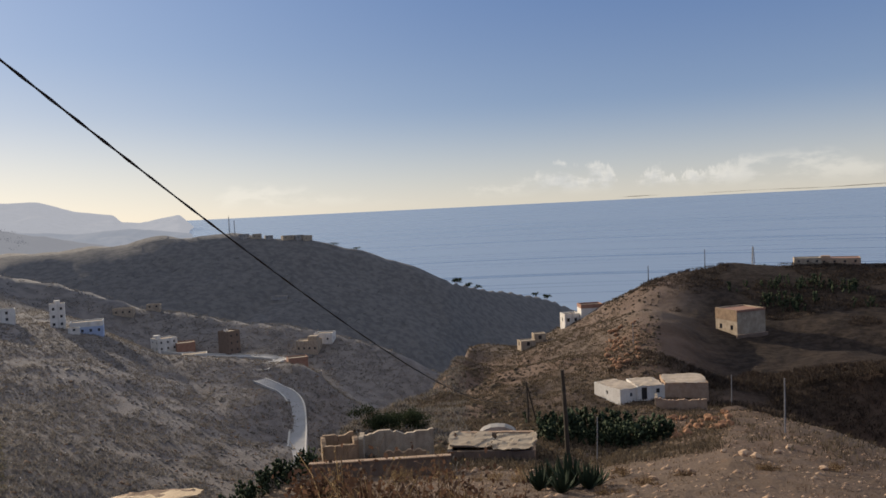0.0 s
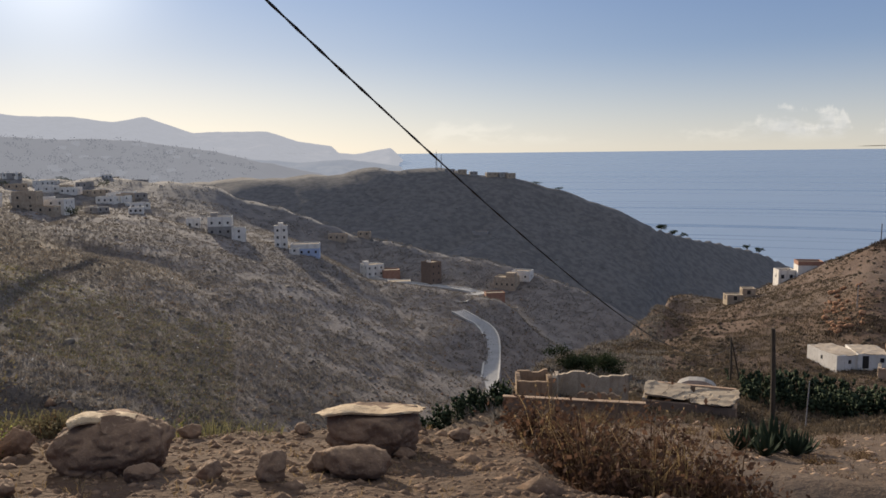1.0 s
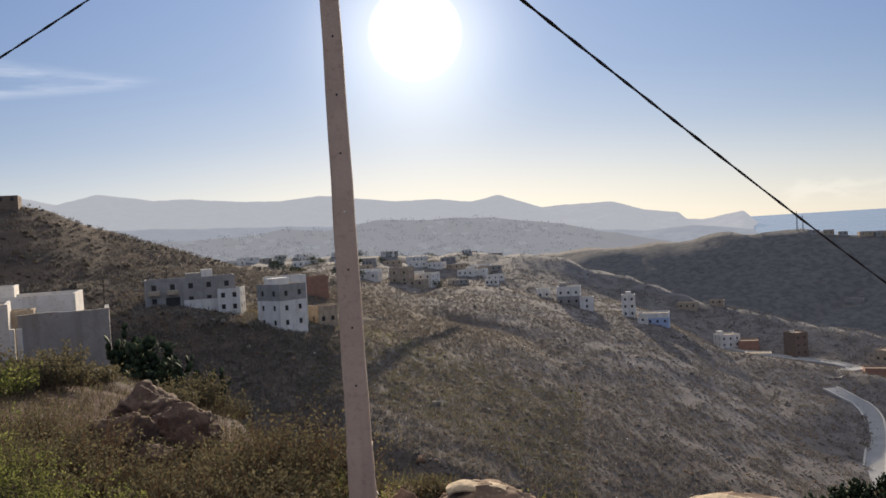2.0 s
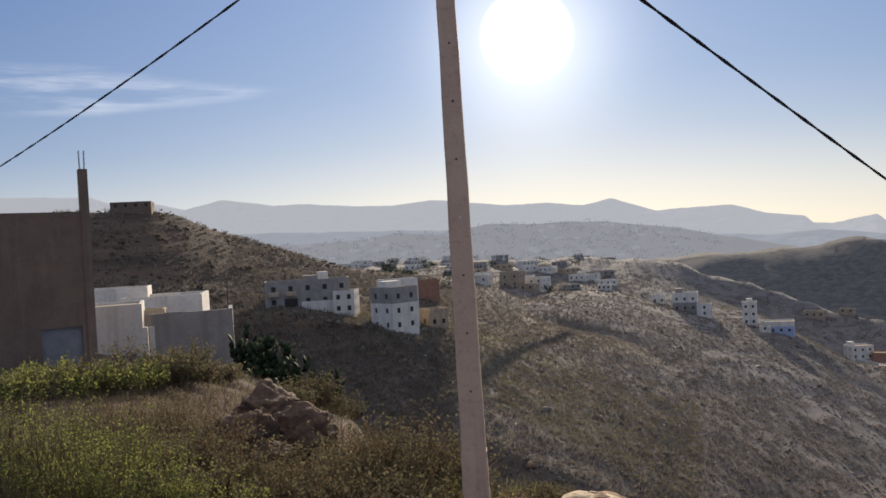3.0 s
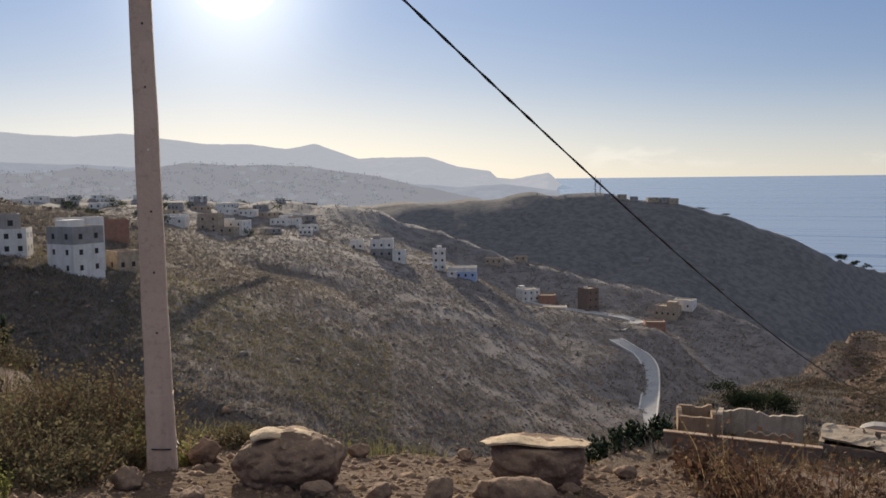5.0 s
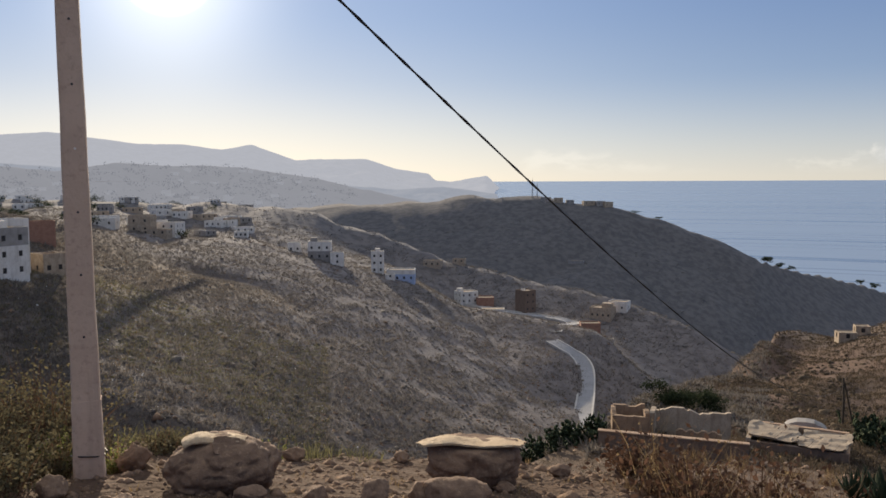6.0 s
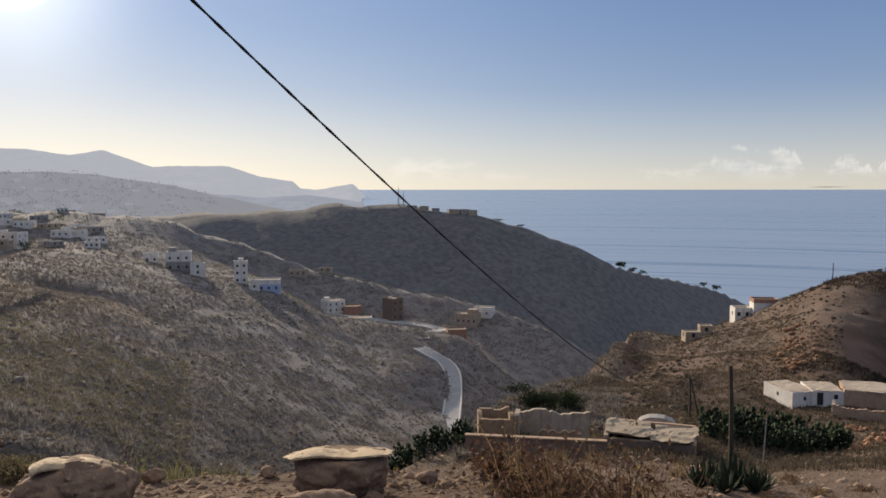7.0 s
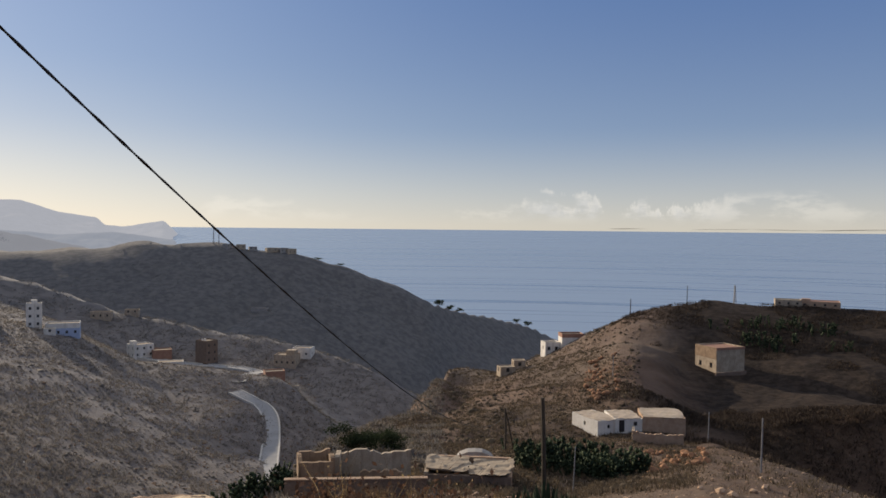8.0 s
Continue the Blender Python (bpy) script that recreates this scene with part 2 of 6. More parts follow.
M_GROUND, M_SEA = build_ground_material(), build_sea_material()
M_WHITE = surface("whitewashed_wall", [(0.76, 0.73, 0.68), (0.66, 0.625, 0.57), (0.45, 0.41, 0.36)], 2.5, 0.9, 0.2, streaks=0.5)
M_GREYWALL = surface("bare_cement_wall", [(0.36, 0.34, 0.32), (0.29, 0.27, 0.25), (0.22, 0.2, 0.18)], 2.0, 0.92, 0.3, streaks=0.5)
M_BRICK = surface("hollow_brick_wall", [(0.36, 0.20, 0.14), (0.29, 0.155, 0.11), (0.42, 0.29, 0.21)], 1.0, 0.92, 0.4)
M_OCHRE = surface("ochre_render", [(0.36, 0.25, 0.16), (0.27, 0.185, 0.12), (0.17, 0.115, 0.08)], 0.9, 0.92, 0.3, streaks=0.5)
M_CREAM = surface("cream_render", [(0.47, 0.385, 0.29), (0.35, 0.28, 0.205), (0.2, 0.15, 0.115)], 1.0, 0.92, 0.3, streaks=0.5)
M_BLUEWALL = surface("pale_blue_wall", [(0.42, 0.5, 0.68), (0.36, 0.44, 0.6), (0.3, 0.34, 0.45)], 2.0, 0.9, 0.2)
M_ROOF = surface("flat_earth_roof", [(0.38, 0.31, 0.23), (0.28, 0.22, 0.16), (0.16, 0.12, 0.09)], 1.2, 0.95, 0.5)
# near-black stand-in for the shade behind openings
M_DARKROOM = surface("unlit_opening", [(0.03, 0.03, 0.035), (0.045, 0.042, 0.04), (0.02, 0.02, 0.02)], 1.0, 0.35, 0.0)
M_POLE = surface("weathered_concrete_pole", [(0.60, 0.445, 0.335), (0.52, 0.38, 0.285), (0.40, 0.285, 0.215)], 0.5, 0.85, 0.35, streaks=0.5)
M_WOOD = surface("dark_creosote_wood", [(0.055, 0.045, 0.035), (0.08, 0.062, 0.045), (0.035, 0.028, 0.022)], 0.4, 0.9, 0.4, streaks=0.6)
M_CABLE = surface("black_cable_sheath", [(0.018, 0.016, 0.016), (0.026, 0.024, 0.024), (0.035, 0.03, 0.03)], 0.1, 0.55, 0.2)
M_METAL = surface("grey_painted_steel", [(0.25, 0.25, 0.26), (0.2, 0.2, 0.21), (0.16, 0.12, 0.1)], 0.5, 0.6, 0.2)
M_PALEROOF = surface("bleached_earth_roof", [(0.52, 0.43, 0.335), (0.42, 0.34, 0.26), (0.28, 0.21, 0.16)], 1.6, 0.95, 0.5)
M_ROAD = surface("pale_concrete_road", [(0.33, 0.33, 0.34), (0.28, 0.28, 0.285), (0.23, 0.22, 0.215)], 6.0, 0.9, 0.2)
M_KERB = surface("roadside_concrete_kerb", [(0.55, 0.53, 0.5), (0.48, 0.46, 0.43), (0.4, 0.37, 0.33)], 3.0, 0.9, 0.2)
M_TRACK = surface("trodden_earth_track", [(0.42, 0.34, 0.25), (0.36, 0.28, 0.2), (0.28, 0.21, 0.15)], 3.0, 0.97, 0.4)
M_ROCK = surface("brown_boulder_stone", [(0.245, 0.16, 0.105), (0.165, 0.105, 0.07), (0.36, 0.255, 0.17)], 0.35, 0.9, 0.9, 0.07)
M_SLAB = surface("pale_sandstone_slab", [(0.55, 0.42, 0.27), (0.46, 0.34, 0.215), (0.34, 0.24, 0.155)], 0.3, 0.85, 1.0, 0.06)
M_RUST = surface("dark_reddish_rock", [(0.125, 0.078, 0.056), (0.085, 0.053, 0.04), (0.19, 0.125, 0.088)], 0.5, 0.92, 0.9, 0.09)
M_BROWN = surface("rough_brown_render", [(0.20, 0.145, 0.11), (0.16, 0.115, 0.088), (0.26, 0.19, 0.145)], 1.2, 0.95, 0.5, streaks=0.4)
M_CLAY = surface("pale_fallen_masonry", [(0.46, 0.33, 0.23), (0.38, 0.25, 0.165), (0.3, 0.2, 0.14)], 0.8, 0.95, 0.6)
M_REDROCK = surface("orange_broken_rock", [(0.34, 0.185, 0.105), (0.26, 0.135, 0.075), (0.2, 0.115, 0.07)], 1.2, 0.92, 0.7, 0.15)
M_SCRUB = leaf_surface("grey_hill_scrub", (0.062, 0.05, 0.037), (0.165, 0.126, 0.084), 0.3)
M_GARRIGUE = leaf_surface("grey_valley_scrub", (0.12, 0.11, 0.10), (0.27, 0.24, 0.205), 0.3)
# far slopes' scrub, greyed in its own colour to stand for haze
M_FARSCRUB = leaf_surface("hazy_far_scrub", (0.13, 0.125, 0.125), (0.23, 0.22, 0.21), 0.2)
# near-black scrub that carries the eastern flank's shade in its colour
M_FLANKSCRUB = leaf_surface("shade_dark_scrub", (0.038, 0.03, 0.024), (0.095, 0.068, 0.05), 0.1)
M_STRAW = leaf_surface("dry_straw_grass", (0.20, 0.14, 0.07), (0.36, 0.26, 0.14), 0.4)
M_DEAD = leaf_surface("reddish_dead_leaves", (0.05, 0.029, 0.021), (0.165, 0.095, 0.062), 0.35)
M_CUSHION = leaf_surface("olive_cushion_tufts", (0.095, 0.095, 0.048), (0.27, 0.25, 0.125), 0.4)
M_DRY = leaf_surface("brown_dry_stalks", (0.055, 0.034, 0.022), (0.17, 0.104, 0.062), 0.3)
M_GREEN = leaf_surface("yellow_green_shoots", (0.065, 0.08, 0.022), (0.25, 0.265, 0.09), 0.6)
M_OLIVE = leaf_surface("olive_brown_leaves", (0.075, 0.068, 0.042), (0.18, 0.155, 0.09), 0.45)
M_DARKLEAF = leaf_surface("dark_evergreen_leaves", (0.018, 0.028, 0.014), (0.05, 0.065, 0.03), 0.2)
M_CACTUS = leaf_surface("cactus_pads", (0.022, 0.036, 0.022), (0.06, 0.08, 0.045), 0.05, 0.8)
M_TWIG = surface("grey_brown_twigs", [(0.13, 0.09, 0.06), (0.18, 0.125, 0.085), (0.08, 0.055, 0.04)], 0.2, 0.9, 0.3)
M_LITTER = leaf_surface("pale_scattered_litter", (0.55, 0.55, 0.55), (0.85, 0.85, 0.85), 0.1, 0.35)


# ---- relief of the land ----
def lattice(ix, iy, seed):
    v = np.sin(ix * 127.1 + iy * 311.7 + seed * 74.7) * 43758.5453
    return v - np.floor(v)


def swell(x, y, size, seed=0):
    """Smooth value noise between -1 and 1, size metres from bump to bump."""
    x, y = np.asarray(x, float) / size, np.asarray(y, float) / size
    ix, iy = np.floor(x), np.floor(y)
    fx, fy = x - ix, y - iy
    fx, fy = fx * fx * (3 - 2 * fx), fy * fy * (3 - 2 * fy)
    a = lattice(ix, iy, seed) * (1 - fx) + lattice(ix + 1, iy, seed) * fx
    b = lattice(ix, iy + 1, seed) * (1 - fx) + lattice(ix + 1, iy + 1, seed) * fx
    return 2 * (a * (1 - fy) + b * fy) - 1


def along(a, pairs, soft=0.5):
    """A value that changes with the bearing, given at a few bearings, rounded a little."""
    keys, vals = zip(*sorted(pairs))
    return (np.interp(a - soft, keys, vals) + np.interp(a, keys, vals) + np.interp(a + soft, keys, vals)) / 3


class Landform:
    """A hill: break lines one behind another (how far, how high in degrees from eye height, by bearing), and the falls before and behind."""

    def __init__(self, lines, front, back, soft=0.5):
        self.lines, self.front, self.back, self.soft = lines, front, back, soft

    def height(self, a, r):
        rs = [along(a, far, self.soft) for far, _ in self.lines]
        zs = [np.tan(np.radians(along(a, el, self.soft))) * d for (_, el), d in zip(self.lines, rs)]
        z = np.where(r < rs[0], zs[0] - self.front * (rs[0] - r), zs[-1] - self.back * (r - rs[-1]))
        for (r0, z0), (r1, z1) in zip(zip(rs, zs), zip(rs[1:], zs[1:])):
            z = np.where((r >= r0) & (r < r1), z0 + (z1 - z0) * (r - r0) / np.maximum(r1 - r0, 0.1), z)
        return z


ALL = [(0, 1)]
TERRACE = Landform([
    ([(0, 0.5)], [(0, -73)]),
    ([(0, 6)], [(-60, -22), (4, -24.5), (14, -24), (45, -22), (60, -20), (90, -16)]),
    ([(0, 9.6)], [(-60, -24), (4, -24), (8, -20.4), (16, -19.7), (28, -19.4), (35, -19), (42, -17.2), (46, -17.2), (60, -16.5), (80, -13), (100, -11)]),
    ([(-60, 13), (8, 13), (46, 13), (52, 17), (60, 17), (90, 17)], [(-60, -28), (8, -28), (20, -31), (42, -29), (50, -18), (60, -12.4), (70, -10.5), (100, -10)]),
    ([(-60, 20), (46, 20), (54, 30), (90, 33)], [(-60, -34), (8, -34), (46, -33), (51, -18), (54, -12.2), (58, -10.4), (62, -8.4), (68, -7.0), (100, -6.6)]),
    ([(-60, 40), (46, 40), (54, 46), (90, 48)], [(-60, -40), (46, -40), (54, -17), (58, -9.5), (64, -7.4), (72, -6.4), (100, -6)]),
    ([(-60, 60), (46, 60), (54, 66), (90, 74)], [(-60, -40), (46, -40), (54, -19), (58, -11.5), (61, -7.2), (64, -5.6), (72, -4.7), (100, -4)]),
], 0.1, 0.35)
EAST = Landform([
    ([(0, 36)], [(-70, -21), (-25, -21.0), (6, -22), (10, -23), (16, -32)]),
    ([(-40, 86), (-29, 90), (-23, 102), (-19, 108), (-15, 90), (-10, 76), (-6, 64), (10, 60), (16, 60)], [(-70, -17), (-34, -17), (-28.8, -16.3), (-25.9, -15.5), (-22.9, -15.0), (-19.5, -14.7), (-15, -16.6), (-10, -18.2), (-6, -18.6), (4, -18.7), (9.5, -19.0), (13, -19.8), (16.5, -20.8), (19, -26), (24, -40)]),
    ([(-40, 128), (-23, 128), (-19, 130), (-13, 130), (-6, 115), (0, 100), (4, 88), (7, 74), (9.3, 66), (16, 62)], [(-70, -18), (-30, -18.2), (-26, -17), (-23, -15.4), (-20, -13.9), (-13, -13.9), (-6, -15.0), (0, -15.5), (4, -16), (7, -16.4), (9.5, -17.6), (13, -19.0), (16.5, -20.6), (19, -26), (24, -40)]),
    ([(-40, 142), (-18, 140), (-13.5, 140), (-9, 148), (-6, 150), (0, 120), (4, 96), (9.3, 67), (16, 63)], [(-70, -10), (-34, -11.2), (-28.9, -11.6), (-26, -12.2), (-23, -13.0), (-20, -12.9), (-18, -12.8), (-16.3, -12.1), (-14.8, -11.5), (-13, -11.6), (-10, -12.1), (-6, -12.6), (0, -14.4), (4, -15.4), (9.3, -17.3), (13, -19), (16.5, -20.6), (19, -26.5), (24, -40)]),
    ([(-40, 178), (-18, 178), (-13.5, 168), (-10, 185), (-3, 180), (0, 140), (4, 104), (9.3, 68), (16, 64)], [(-70, -8), (-40, -9.8), (-28, -10.4), (-20, -10.6), (-18.5, -10.4), (-16.6, -9.6), (-14.8, -9.1), (-13, -9.4), (-10.5, -10.2), (-8, -10.8), (-4, -11.8), (0, -13.6), (4, -14.8), (6.7, -15.6), (9.3, -17.0), (13, -19.0), (16.5, -20.6), (19, -27), (24, -40)]),
    ([(-40, 255), (-25, 250), (-14, 240), (-8, 250), (-2, 230), (0, 185), (2, 150), (4, 122), (6.7, 92), (9.3, 70), (16, 66)], [(-70, -3), (-40, -4.3), (-27.8, -4.65), (-25.5, -4.5), (-22.8, -4.7), (-20, -4.6), (-17, -5.0), (-14.3, -5.8), (-11.6, -7.0), (-9.1, -8.2), (-7, -9.2), (-5, -10.0), (-2.2, -9.8), (-1.0, -10.1), (0.2, -11.6), (1.0, -12.5), (1.7, -13.1), (4.2, -13.9), (6.7, -14.9), (9.3, -16.5), (10.5, -17.9), (13, -19.0), (16.5, -20.6), (19, -28), (24, -40)]),
], 0.3, 0.55, 0.3)
VALLEY = Landform([
    ([(0, 175), (12, 165), (23, 140), (31, 125), (38, 112), (45, 122), (50, 150), (57, 154), (75, 150)], [(-20, -36), (4, -26), (8, -22.5), (12, -20.0), (23, -20.2), (31, -18.9), (38, -17.1), (45, -13.8), (50, -11.6), (57, -11.0), (75, -10.4)]),
    ([(0, 235), (12, 240), (20, 230), (31, 230), (40, 220), (46, 190), (50, 168), (54, 172), (59, 178), (75, 180)], [(-20, -36), (-4, -28), (4, -21), (8, -17.8), (12, -15.6), (15, -14.6), (20, -13.4), (31, -9.7), (40, -7.4), (46, -6.9), (50, -6.6), (54, -5.3), (59, -4.2), (75, -4)]),
    ([(-20, 250), (4, 275), (12, 305), (20, 325), (31, 355), (40, 380), (50, 340), (75, 330)], [(-20, -30), (-2, -22), (4, -15.5), (8, -13), (10, -10.9), (12, -10.2), (14.8, -9.8), (18, -9.4), (20, -8.9), (25, -7.1), (31, -5.1), (35, -4.2), (40, -3.4), (44, -3.1), (50, -2.6), (57, -2), (75, -1.5)]),
    ([(-20, 270), (4, 295), (12, 325), (20, 345), (25, 400), (31, 480), (35, 540), (40, 580), (50, 580), (75, 520)], [(-20, -30), (-2, -22), (4, -15.3), (8, -13), (12, -10.4), (20, -9.2), (25, -6.3), (31, -3.7), (35, -2.2), (38, -1.35), (44, -1.1), (50, -0.8), (57, -0.9), (75, -1.0)]),
], 0.55, 0.22)
WEST_HILL = Landform([
    ([(0, 185)], [(20, -40), (34, -25), (40, -12), (46, -7), (50, -6.5), (59, -4.6), (75, -4)]),
    ([(40, 330), (55, 290), (75, 260)], [(20, -30), (34, -14), (40, -5.5), (44, -3.4), (49.3, -2.1), (54, -0.95), (57.8, 0.3), (62.2, 1.75), (65, 2.85), (67.1, 3.5), (71, 3.45), (80, 4), (100, 4), (130, 0)]),
], 0.35, 0.3, 0.3)
SPUR = Landform([
    ([(-6, 360), (4, 380), (15, 430), (30, 500), (45, 540)], [(50, -3), (42, -1.9), (36, -1.65), (33.2, -1.75), (30.8, -2.05), (28.5, -2.95), (26.2, -3.8), (24, -4.75), (21.5, -5.6), (15.8, -7.05), (8, -8.65), (4, -10.1), (0.8, -11.9), (-4, -15), (-8, -20)]),
], 0.30, 0.4, 0.3)
HEADLAND_RIDGE = [(-16, 1065), (-9, 1080), (-5, 960), (0, 830), (10, 830), (30, 900)]
HEADLAND = Landform([
    ([(-16, 900), (-9, 960), (-5, 780), (0, 610), (10, 620), (30, 680)], [(40, -6), (30, -6), (20, -7), (13.5, -8), (6, -11.5), (0, -13.3), (-5, -10.4), (-9.2, -8.6), (-12, -12), (-16, -20)]),
    (HEADLAND_RIDGE, [(40, -2), (30, -1.5), (25, -1.3), (20.2, -1.08), (16.2, -1.0), (13.5, -1.07), (9.8, -1.65), (6, -2.65), (2.3, -3.95), (0.3, -4.95), (-2.4, -5.7), (-7, -6.55), (-9.2, -7.6), (-10.5, -8.6), (-12, -11), (-16, -20)]),
], 0.2, 0.6, 0.3)
HILLS = [EAST, VALLEY, WEST_HILL, SPUR, HEADLAND]


def land(a, r):
    """Height of the ground at bearing a (degrees, left of north) and distance r, before roughness."""
    k = 0.012 * r + 0.05
    a0 = np.where(a < -158, a + 360, a)
    a = np.where(a < -75, a + 360, a)
    a = np.where(a > 115, 115 - (a - 115) * 190 / 170, a)
    zs = [TERRACE.height(a, r)] + [h.height(a, r) for h in HILLS]
    inland = np.clip((a - 16) / 20, 0, 1) * np.clip((150 - a) / 30, 0, 1)
    zs.append(-172 + inland * np.clip((r - 300) / 500, 0, 1) * 88)
    back = np.clip((np.abs(a0 - 22) - 95) / 45, 0, 1)
    zs.append(-200 + back * (198.2 - 0.12 * r))
    top = np.maximum.reduce(zs)
    return top + k * np.log(sum(np.exp(np.maximum((z - top) / k, -40)) for z in zs))


def rough(x, y, r):
    """Bumps, gullies and terracettes; finer close by."""
    z = 0.05 * swell(x, y, 0.9, 1) + 0.022 * swell(x, y, 0.33, 8) + 0.10 * swell(x, y, 2.7, 2) * np.clip((r - 4) / 10, 0, 1)
    z = z + 0.35 * swell(x, y, 9, 3) * np.clip((r - 20) / 60, 0, 1)
    z = z + 1.0 * swell(x, y, 27, 4) * np.clip((r - 60) / 200, 0, 1)
    hill = np.clip((r - 80) / 40, 0, 1) * np.clip((232 - r) / 25, 0, 1) * np.clip((np.asarray(x) + 40) / 20, 0, 1)
    z = z + hill * (0.8 * swell(x, y, 13, 15) + 0.4 * swell(x, y, 5, 16))
    gully = np.abs(swell(x * 0.8 + y * 0.6, (y * 0.8 - x * 0.6) * 0.33, 36, 5))
    z = z - 2.3 * (1 - gully) ** 4 * np.clip((r - 90) / 150, 0, 1)
    ravine = np.abs(swell(x * 0.9 - y * 0.35, (y * 0.9 + x * 0.35) * 0.4, 105, 9))
    z = z - 13.0 * (1 - ravine) ** 3 * np.clip((r - 470) / 90, 0, 1) * np.clip((840 - r) / 130, 0, 1)
    z = z + 3.5 * swell(x, y, 95, 6) * np.clip((r - 260) / 400, 0, 1)
    return z


def ground_at(x, y):
    r = np.hypot(x, y)
    return land(np.degrees(np.arctan2(-np.asarray(x, float), np.asarray(y, float))), r) + rough(x, y, r)


def spot(a, r):
    """The point on the ground at bearing a and distance r."""
    x, y = -math.sin(radians(a)) * r, math.cos(radians(a)) * r
    return Vector((x, y, float(ground_at(x, y))))


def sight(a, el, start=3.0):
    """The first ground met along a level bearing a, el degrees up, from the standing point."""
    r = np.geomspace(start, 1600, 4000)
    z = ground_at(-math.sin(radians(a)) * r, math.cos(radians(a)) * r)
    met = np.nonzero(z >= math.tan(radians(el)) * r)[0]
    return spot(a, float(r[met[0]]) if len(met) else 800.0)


def sheet(name, xs, ys, zs, material, closed=True):
    """A mesh sheet from a grid of points, rows by columns."""
    rows, cols = xs.shape
    me = bpy.data.meshes.new(name)
    verts = np.stack([xs.ravel(), ys.ravel(), zs.ravel()], 1)
    i, j = np.meshgrid(np.arange(rows - 1), np.arange(cols if closed else cols - 1), indexing="ij")
    jn = (j + 1) % cols
    quads = np.stack([i * cols + j, i * cols + jn, (i + 1) * cols + jn, (i + 1) * cols + j], -1).reshape(-1, 4)
    bulk(me, verts, quads)
    me.materials.append(material)
    me.polygons.foreach_set("use_smooth", np.ones(len(quads), bool))
    return new(name, me)


def bulk(me, verts, faces):
    """Fill a mesh with many alike faces at once."""
    sides = faces.shape[1]
    me.vertices.add(len(verts))
    me.vertices.foreach_set("co", np.asarray(verts, np.float32).ravel())
    me.loops.add(faces.size)
    me.loops.foreach_set("vertex_index", np.ascontiguousarray(faces, np.int32).ravel())
    me.polygons.add(len(faces))
    me.polygons.foreach_set("loop_start", np.arange(0, faces.size, sides, dtype=np.int32))
    me.polygons.foreach_set("loop_total", np.full(len(faces), sides, np.int32))
    me.update(calc_edges=True)


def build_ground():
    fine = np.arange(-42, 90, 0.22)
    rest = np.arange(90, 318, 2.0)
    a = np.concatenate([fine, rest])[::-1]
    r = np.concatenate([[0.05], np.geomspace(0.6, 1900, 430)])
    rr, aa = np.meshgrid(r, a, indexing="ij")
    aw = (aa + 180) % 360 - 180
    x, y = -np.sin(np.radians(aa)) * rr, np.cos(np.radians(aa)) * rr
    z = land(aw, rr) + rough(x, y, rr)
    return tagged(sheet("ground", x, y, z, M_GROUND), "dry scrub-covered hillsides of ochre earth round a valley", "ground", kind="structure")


SEA_Z = -150.0


def build_sea():
    a = np.arange(0, 360, 1.5)[::-1]
    r = np.concatenate([[1.0], np.linspace(200, 4950, 90)])
    rr, aa = np.meshgrid(r, a, indexing="ij")
    z = SEA_Z + 148.0 * (np.clip((rr - 1150) / 3800, 0, 1)) ** 1.2
    return tagged(sheet("water", -np.sin(np.radians(aa)) * rr, np.cos(np.radians(aa)) * rr, z, M_SEA), "calm blue sea with darker wind lanes reaching the horizon", "sea", kind="structure")


class Range:
    """A distant range: a crest seen over its foot slopes and a back slope."""

    def __init__(self, far, crest, foot, wobble, seed):
        self.far, self.crest, self.foot, self.wobble, self.seed = far, crest, foot, wobble, seed

    def point(self, aa, ss):
        """The place at bearing aa, ss of the way from the foot to the crest."""
        top = np.tan(np.radians(along(aa, self.crest, 0.12))) * self.far
        rr = self.far * (0.72 + 0.28 * ss)
        x, y = -np.sin(np.radians(aa)) * rr, np.cos(np.radians(aa)) * rr
        up = np.where(ss <= 1, np.clip(ss, 0, 1) ** 0.85, 1 - (ss - 1) * 1.2)
        z = self.foot + (top - self.foot) * up
        w = swell(x, y, self.far * 0.05, self.seed) + 0.6 * swell(x, y, self.far * 0.016, self.seed + 1) + 0.35 * swell(x, y, self.far * 0.006, self.seed + 2)
        return x, y, z + self.wobble * w * np.clip(ss * 2, 0, 1) * np.where(ss > 0.93, 0.35, 1.0)

    def build(self, name, material, label):
        lo, hi = min(c[0] for c in self.crest), max(c[0] for c in self.crest)
        a = np.arange(lo, hi, 0.1)[::-1]
        ss, aa = np.meshgrid(np.concatenate([np.linspace(0, 1, 48), [1.15, 1.5]]), a, indexing="ij")
        tagged(sheet(name, *self.point(aa, ss), material, closed=False), label, "mountains", kind="structure")
        return self


